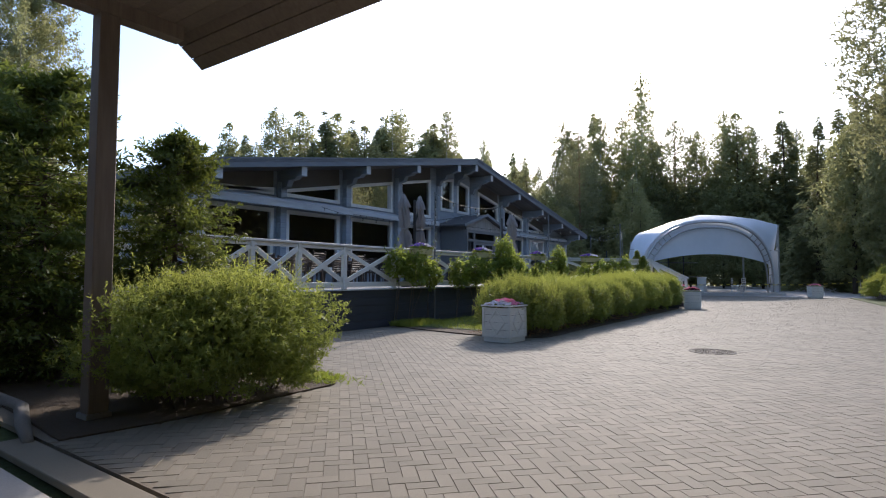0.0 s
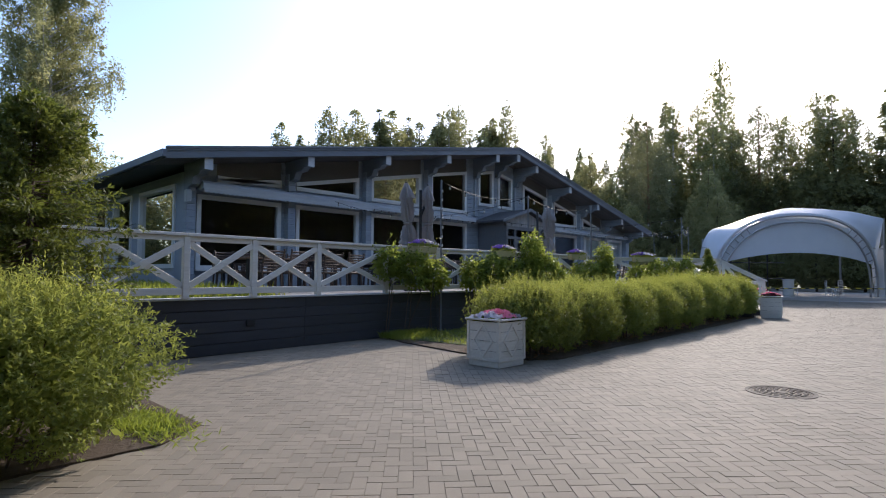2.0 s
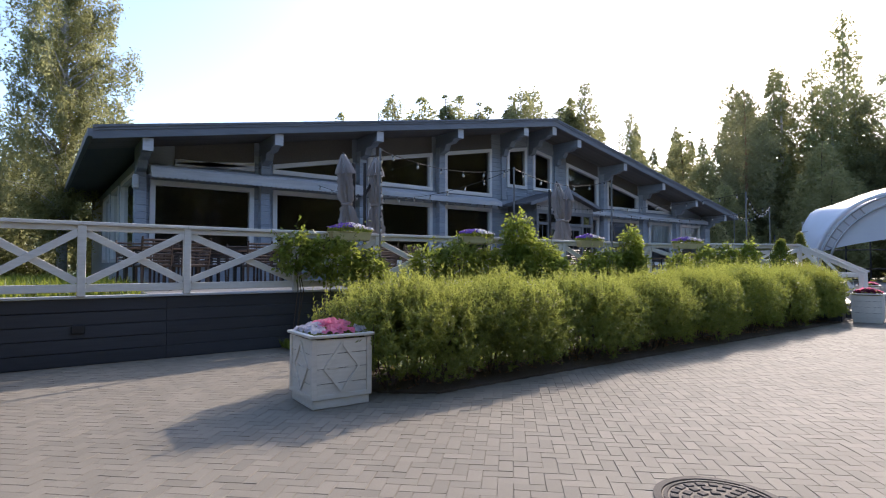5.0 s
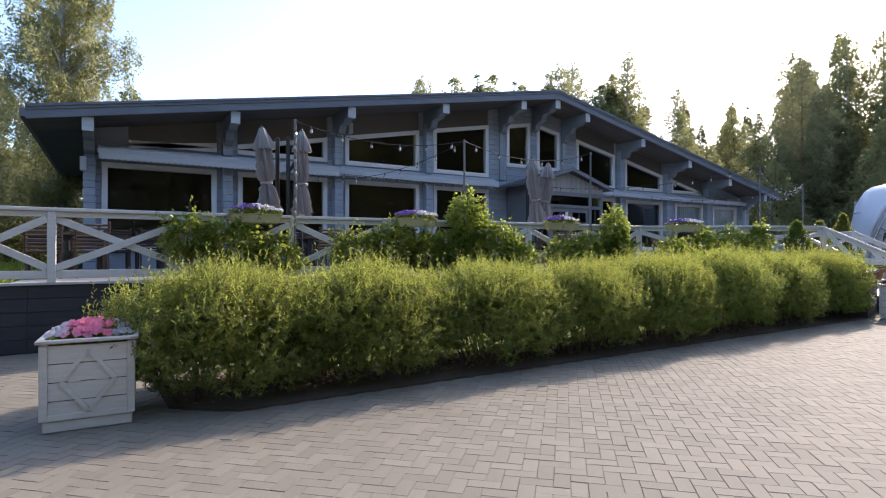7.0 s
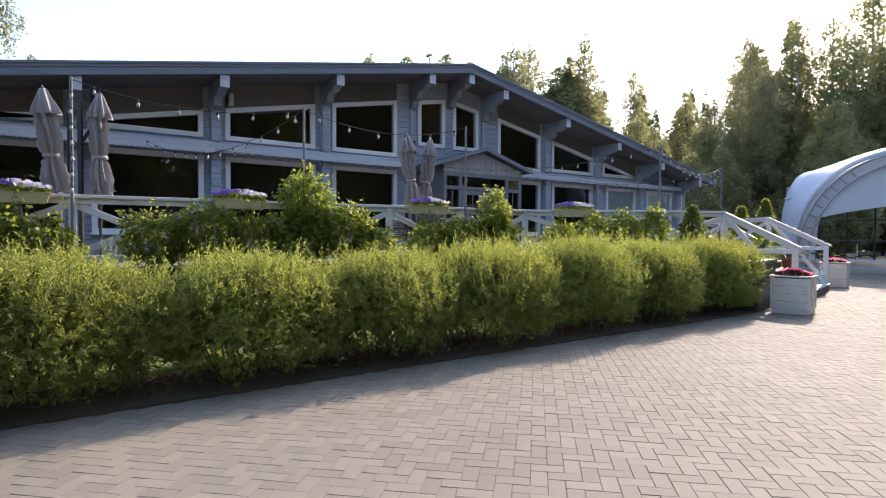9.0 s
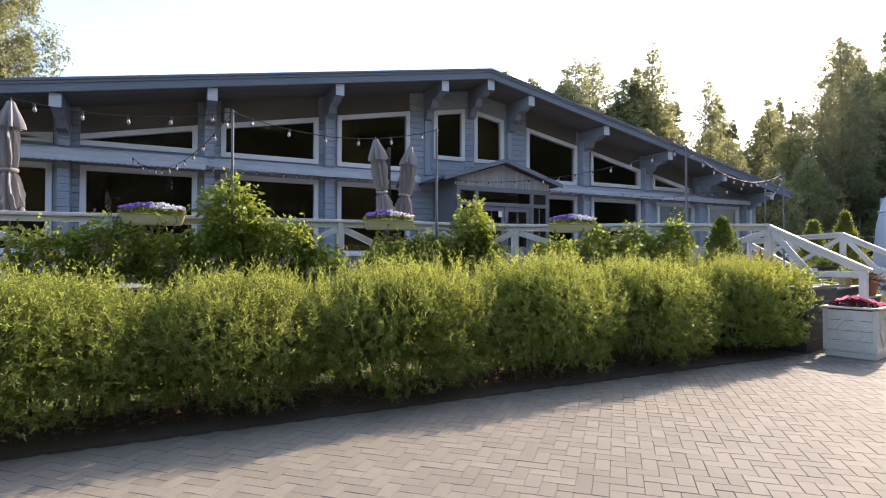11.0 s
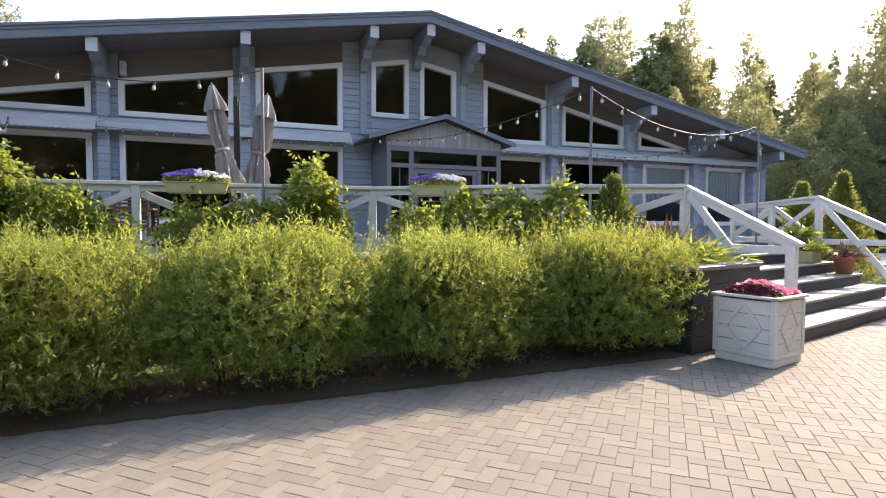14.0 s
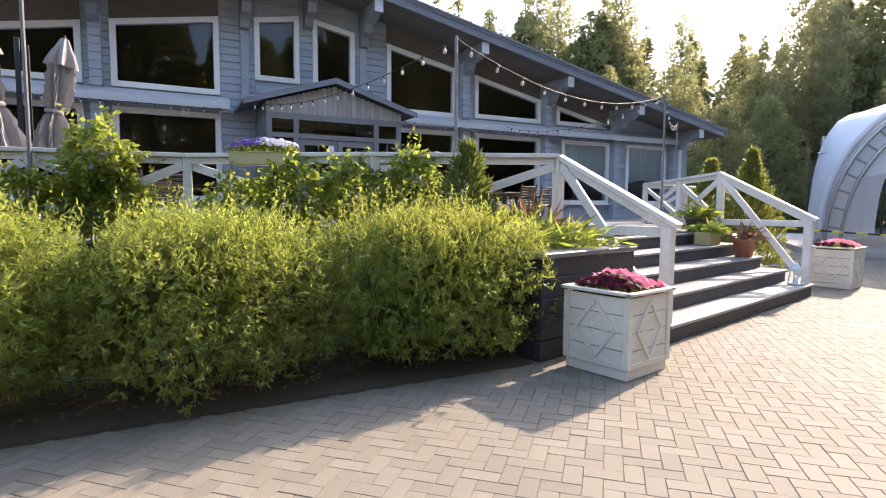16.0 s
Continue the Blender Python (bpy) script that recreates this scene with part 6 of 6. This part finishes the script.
                drop = rng.uniform(0.2, 1.0) * (0.1 * h + 0.3) * (1.05 - 0.75 * u)
                e = s + np.array([rng.normal(0, 0.14), rng.normal(0, 0.14), -drop])
                q = rng.uniform(0, 1, per)[:, None]
                p = s + (e - s) * q + rng.normal(0, 0.1, (per, 3))
                vs.append(leaf_tris(p, unit(rng.normal(size=(per, 3)) + np.array([0, 0, -0.6])), size, size * 0.75, rng))
    part("branch_mass", bl, bark, t)["kind"] = "stuff"
    quads("crown", np.concatenate(vs), leaf, t, per=3 if vs[0].shape[1] == 3 else 4)["kind"] = "stuff"
    return t


# near trees
near_birch = tree("birch", 17.0, 1, 115000, 0.1, "tall weeping birch with hanging leafy twigs behind the house", 3.5, 0.12)
near_birch.matrix_basis = pose(7.9, 26.9, 0.85, 0, 0, 40)
young = tree("spruce", 3.4, 2, 6600, 0.19, "young green spruce beside the large bush", 1.5, 0.05)
young.matrix_basis = pose(4.1, 7.6, 0, 0, 0, 0) @ Matrix.Diagonal((0.92, 0.92, 0.95, 1))
for x, y, s, r in ((2.75, 8.4, 1.15, 70), (1.2, 8.0, 1.0, 160), (2.6, 10.9, 1.3, 20)):
    put_copy(young, pose(x, y, 0 if y < 9.2 else 0.85, 0, 0, r) @ Matrix.Diagonal((s * 1.05, s * 1.05, s if y < 9.2 else s * 0.85, 1)))

# woods
kinds = [tree("spruce", 18.0, 21, 13500, 0.42, "tall dark green spruce in the woods", 2.9, 0.06), tree("spruce", 15.0, 22, 12000, 0.4, "pointed dark green spruce in the woods", 2.7, 0.06),
         tree("pine", 19.0, 23, 11500, 0.3, "tall pine with an open crown in the woods", 2.9, 0.34), tree("broad", 13.0, 24, 11500, 0.25, "rounded light green leafy tree in the woods", 3.4, 0.06),
         tree("birch", 20.0, 25, 13500, 0.23, "slender tall birch in the woods", 2.9, 0.12), tree("broad", 16.0, 26, 12000, 0.27, "tall green leafy tree in the woods", 3.3, 0.08)]
hts = [18.0, 15.0, 19.0, 13.0, 20.0, 16.0]
used = [False] * 6
rng = np.random.default_rng(77)


def plant(k, x, y, h, wide=1.0):
    s = h / hts[k]
    m = pose(x, y, -0.1, 0, 0, rng.uniform(0, 360)) @ Matrix.Diagonal((s * wide, s * wide, s, 1))
    if used[k]:
        return put_copy(kinds[k], m)
    used[k] = True
    kinds[k].matrix_basis = m
    return kinds[k]


# single trees that stand out
for k, x, y, h in ((4, 61.5, 43.2, 25.0), (0, 60.0, 44.6, 22.5), (5, 62.6, 44.4, 20.5), (1, 57.6, 45.0, 19.5), (4, 86.0, 23.2, 33.0), (0, 98.0, 49.5, 25), (1, 91.0, 48.0, 22), (5, 29.2, 45.7, 15.5), (2, 58.0, 22.5, 17.5), (2, 76.0, 31.0, 23.0), (1, 70.0, 41.0, 20),
                   (4, 75.0, 45.0, 21), (4, 45.0, -7.0, 21.0), (1, 52.0, -7.0, 16.0), (0, 50.0, -11.0, 18.0), (5, 50.5, -1.5, 14.5), (4, 46.6, -3.6, 16.5), (1, 56.0, 0.8, 15.0), (5, 54.0, -3.0, 15.5), (2, 33.5, -3.6, 20.0), (4, 67.2, 40.5, 21.5), (1, 99.7, 53.5, 27.0), (4, 58.0, 52.5, 22.5)):
    plant(k, x, y, h)
# behind the house
for i, x in enumerate(np.arange(30.5, 68, 1.9)):
    y = 47 + rng.uniform(-1.5, 4)
    plant(int(rng.choice([0, 4, 1, 5, 0, 5])), x + rng.uniform(-0.9, 0.9), y, (1.3 + 0.292 * (0.815 * x + 0.579 * y)) * rng.uniform(0.84, 1.08), 1.35)
# beyond the house end
for x, y, h, k in ((46, 30, 9, 3), (50, 26, 10, 3), (44, 36, 10, 5), (51, 34, 12, 5), (48, 21.5, 7.5, 3), (55, 31, 12.5, 3), (56, 38, 14, 5), (60, 28, 13, 5), (53, 22, 8.5, 3), (63, 35, 15, 1), (66, 26, 16, 0), (44, 25, 6.5, 3), (67, 33, 17, 5),
                   (71, 37, 18, 0), (72, 27, 17, 5), (80, 38, 19, 1), (84, 44, 21, 0), (60, 17.5, 12, 3), (56, 15.5, 9, 3)):
    plant(k, x, y, h, 1.15)
# woods behind the tent and along the far side
for i, y in enumerate(np.arange(-14, 34, 2.3)):
    x = 74 + rng.uniform(-3, 4) - 0.10 * max(0, -y)
    plant(int(rng.choice([0, 1, 2, 1, 4, 5, 4])), x, y + rng.uniform(-1, 1), (1.3 + 0.285 * (0.815 * x + 0.579 * y)) * (1 + 0.02 * max(0, -y)) * rng.uniform(0.9, 1.1), 1.2)
for i, y in enumerate(np.arange(-12, -6, 3.4)):
    plant(int(rng.choice([5, 5, 2, 3])), 54 + rng.uniform(-3, 3), y, rng.uniform(13, 17))
for i, y in enumerate(np.arange(-8, 24, 3.4)):
    plant(3, 64.5 + rng.uniform(-2, 2), y, rng.uniform(5.5, 8.5), 1.3)
# left of the house
for x, y, h, k in ((2.0, 31, 12, 5), (-3, 27, 13, 3), (-8, 22, 14, 0), (4.5, 37, 13, 1), (-6, 33, 15, 4), (4.2, 20.5, 5.2, 3), (0.5, 17, 4.6, 3), (-5, 15, 9, 5), (6.5, 33, 8, 3), (10.5, 36, 11, 3)):
    plant(k, x, y, h)
# unseen trees behind the walk: reflected in the panes, and they cut sky light
for i, x in enumerate(np.arange(-8, 50, 12.0)):
    plant(int(rng.choice([0, 1, 5, 3])), x, -15 + rng.uniform(-3, 1.5), rng.uniform(12, 16), 1.2)


def far_woods(name, a, b, depth, height, n, seed, label, size=0.9):
    """The dense far side of the woods: one mass of foliage with an uneven top."""
    rng = np.random.default_rng(seed)
    a, b = np.array(a, float), np.array(b, float)
    ln = np.linalg.norm(b - a)
    u = rng.uniform(0, 1, n)
    top = np.array([height * (0.72 + 0.4 * noise.noise(Vector((v * ln * 0.16, seed, 0))) + 0.22 * noise.noise(Vector((v * ln * 0.55, seed, 5)))) for v in u])
    side = np.array([-(b - a)[1], (b - a)[0]]) / ln
    off = rng.uniform(0, 1, n) * depth
    xy = a + (b - a) * u[:, None] + side * off[:, None]
    z = top * rng.uniform(0, 1, n) ** 0.8
    p = np.concatenate([xy, z[:, None]], 1)
    v = leaf_tris(p, rand_dirs(n, rng) + np.array([0, 0, 0.3]), size, size * 0.75, rng)
    return tagged(quads(name, v, M_birchleaf, per=3), label, "woods", kind="stuff")


far_woods("far_woods", (84, -22), (84, 60), 10, 18, 70000, 1, "dense green woods far behind the tent", 0.6)
far_woods("far_woods", (92, 60), (20, 62), 6, 15, 32000, 2, "dense green woods far behind the house", 0.7)
far_woods("far_woods", (14, 48), (-34, 30), 6, 11, 45000, 3, "dense green woods beside the lawn", 0.3)
# unseen belt added to block the sky: darker panes and house front
far_woods("far_woods", (-34, -26), (70, -26), -6, 26, 95000, 4, "unseen tall belt of green woods behind the path", 0.65)
# unseen too, added to close the horizon on the entrance side
far_woods("far_woods", (-30, 30), (-30, -26), 6, 15, 12000, 5, "dense green woods beyond the entrance")

# ------------------------------------------------------------ herringbone pavers, 200 x 100 mm
U, TURN_P = 0.1, radians(46.0)


def paved(x, y):
    if x < 1.68 or x > 39.5:
        return False
    if x < 26 and y < -6.5 or x >= 26 and y < -2.25 + (x - 26) * 0.098:
        return False
    if y > 4.78 + 0.004 * (x - 9.9) + max(0.0, 10.5 - x) * 0.8 and 9.85 < x < 24.35 and (x > 10.7 or y < 8.2 or y > 8.95 - (x - 9.9)):
        return False
    if y > 8.98:
        return x > 31.5 and y < 11.5
    if x < 4.98 and y > 4.76 + (0.1 * (3 - x) if x < 3 else 0) + (0.3 if x > 4.6 else 0):
        return False
    if x > 24.2:
        a = (x - 24.4) * 0.9703 + (y - 4.8) * 0.2419
        b = -(x - 24.4) * 0.2419 + (y - 4.8) * 0.9703
        if a < 4.7 and b > 0.02:
            return False
        if a >= 4.7 and x < 31.5 and y > 8.0:
            return False
    return (x - 10.22) ** 2 + (y - 1.66) ** 2 > 0.395 ** 2


ca, sa = math.cos(TURN_P), math.sin(TURN_P)
cells = []
for i in range(-110, 480):
    for j in range(-420, 200):
        k = (i - j) % 4
        if k not in (0, 3):
            continue
        cx, cy = ((i + 1) * U, (j + 0.5) * U) if k == 0 else ((i + 0.5) * U, (j + 1) * U)
        x, y = cx * ca - cy * sa, cx * sa + cy * ca
        if 1.5 < x < 39.8 and -7 < y < 12 and paved(x, y):
            cells.append((x, y, 0 if k == 0 else 1))
cells = np.array(cells)
rng = np.random.default_rng(9)
near = (cells[:, 0] > 20.2) & (cells[:, 0] < 22.4) & (cells[:, 1] > 1.6) & (cells[:, 1] < 4.3)
hx, hy, ch = 0.0988, 0.0488, 0.0022
corner = np.array([(-1, -1), (1, -1), (1, 1), (-1, 1)])


def brick_verts():
    t = np.concatenate([corner * [hx - ch, hy - ch], np.zeros((4, 1))], 1)
    b = np.concatenate([corner * [hx, hy], np.full((4, 1), -0.0055)], 1)
    return np.concatenate([t, b])


faces = [(0, 1, 2, 3)] + [(4 + i, 4 + (i + 1) % 4, (i + 1) % 4, i) for i in range(4)]
bv = brick_verts()
me = bpy.data.meshes.new("paver")
me.from_pydata([tuple(v) for v in bv], [], faces)
me.shade_flat()
me.materials.append(M_paver)
for x, y, o in cells[near][:300]:
    ob = new("paver", me)
    ob.parent = pavement
    ob.matrix_basis = pose(x, y, rng.normal(0, 0.0008), rng.normal(0, 0.35), rng.normal(0, 0.35), math.degrees(TURN_P) + 90 * o + rng.normal(0, 0.4))
rest = np.concatenate([cells[~near], cells[near][300:]])
n = len(rest)
ang = TURN_P + rest[:, 2] * math.pi / 2 + rng.normal(0, 0.007, n)
c, s = np.cos(ang)[:, None], np.sin(ang)[:, None]
vx, vy, vz = bv[None, :, 0], bv[None, :, 1], bv[None, :, 2]
tx, ty = rng.normal(0, 0.006, (n, 1)), rng.normal(0, 0.006, (n, 1))
P = np.stack([rest[:, :1] + vx * c - vy * s, rest[:, 1:2] + vx * s + vy * c, vz + rng.normal(0, 0.0008, (n, 1)) + tx * vx + ty * vy], 2).reshape(-1, 3)
F = (np.array(faces)[None] + 8 * np.arange(n)[:, None, None]).reshape(-1, 4)
me = bpy.data.meshes.new("pavers")
me.vertices.add(len(P))
me.vertices.foreach_set("co", P.astype(np.float32).ravel())
me.loops.add(F.size)
me.loops.foreach_set("vertex_index", F.astype(np.int32).ravel())
me.polygons.add(len(F))
me.polygons.foreach_set("loop_start", np.arange(0, F.size, 4, dtype=np.int32))
me.update(calc_edges=True)
me.shade_flat()
me.materials.append(M_paver)
field = link("paver_field", me, pavement)
field["kind"] = "stuff"
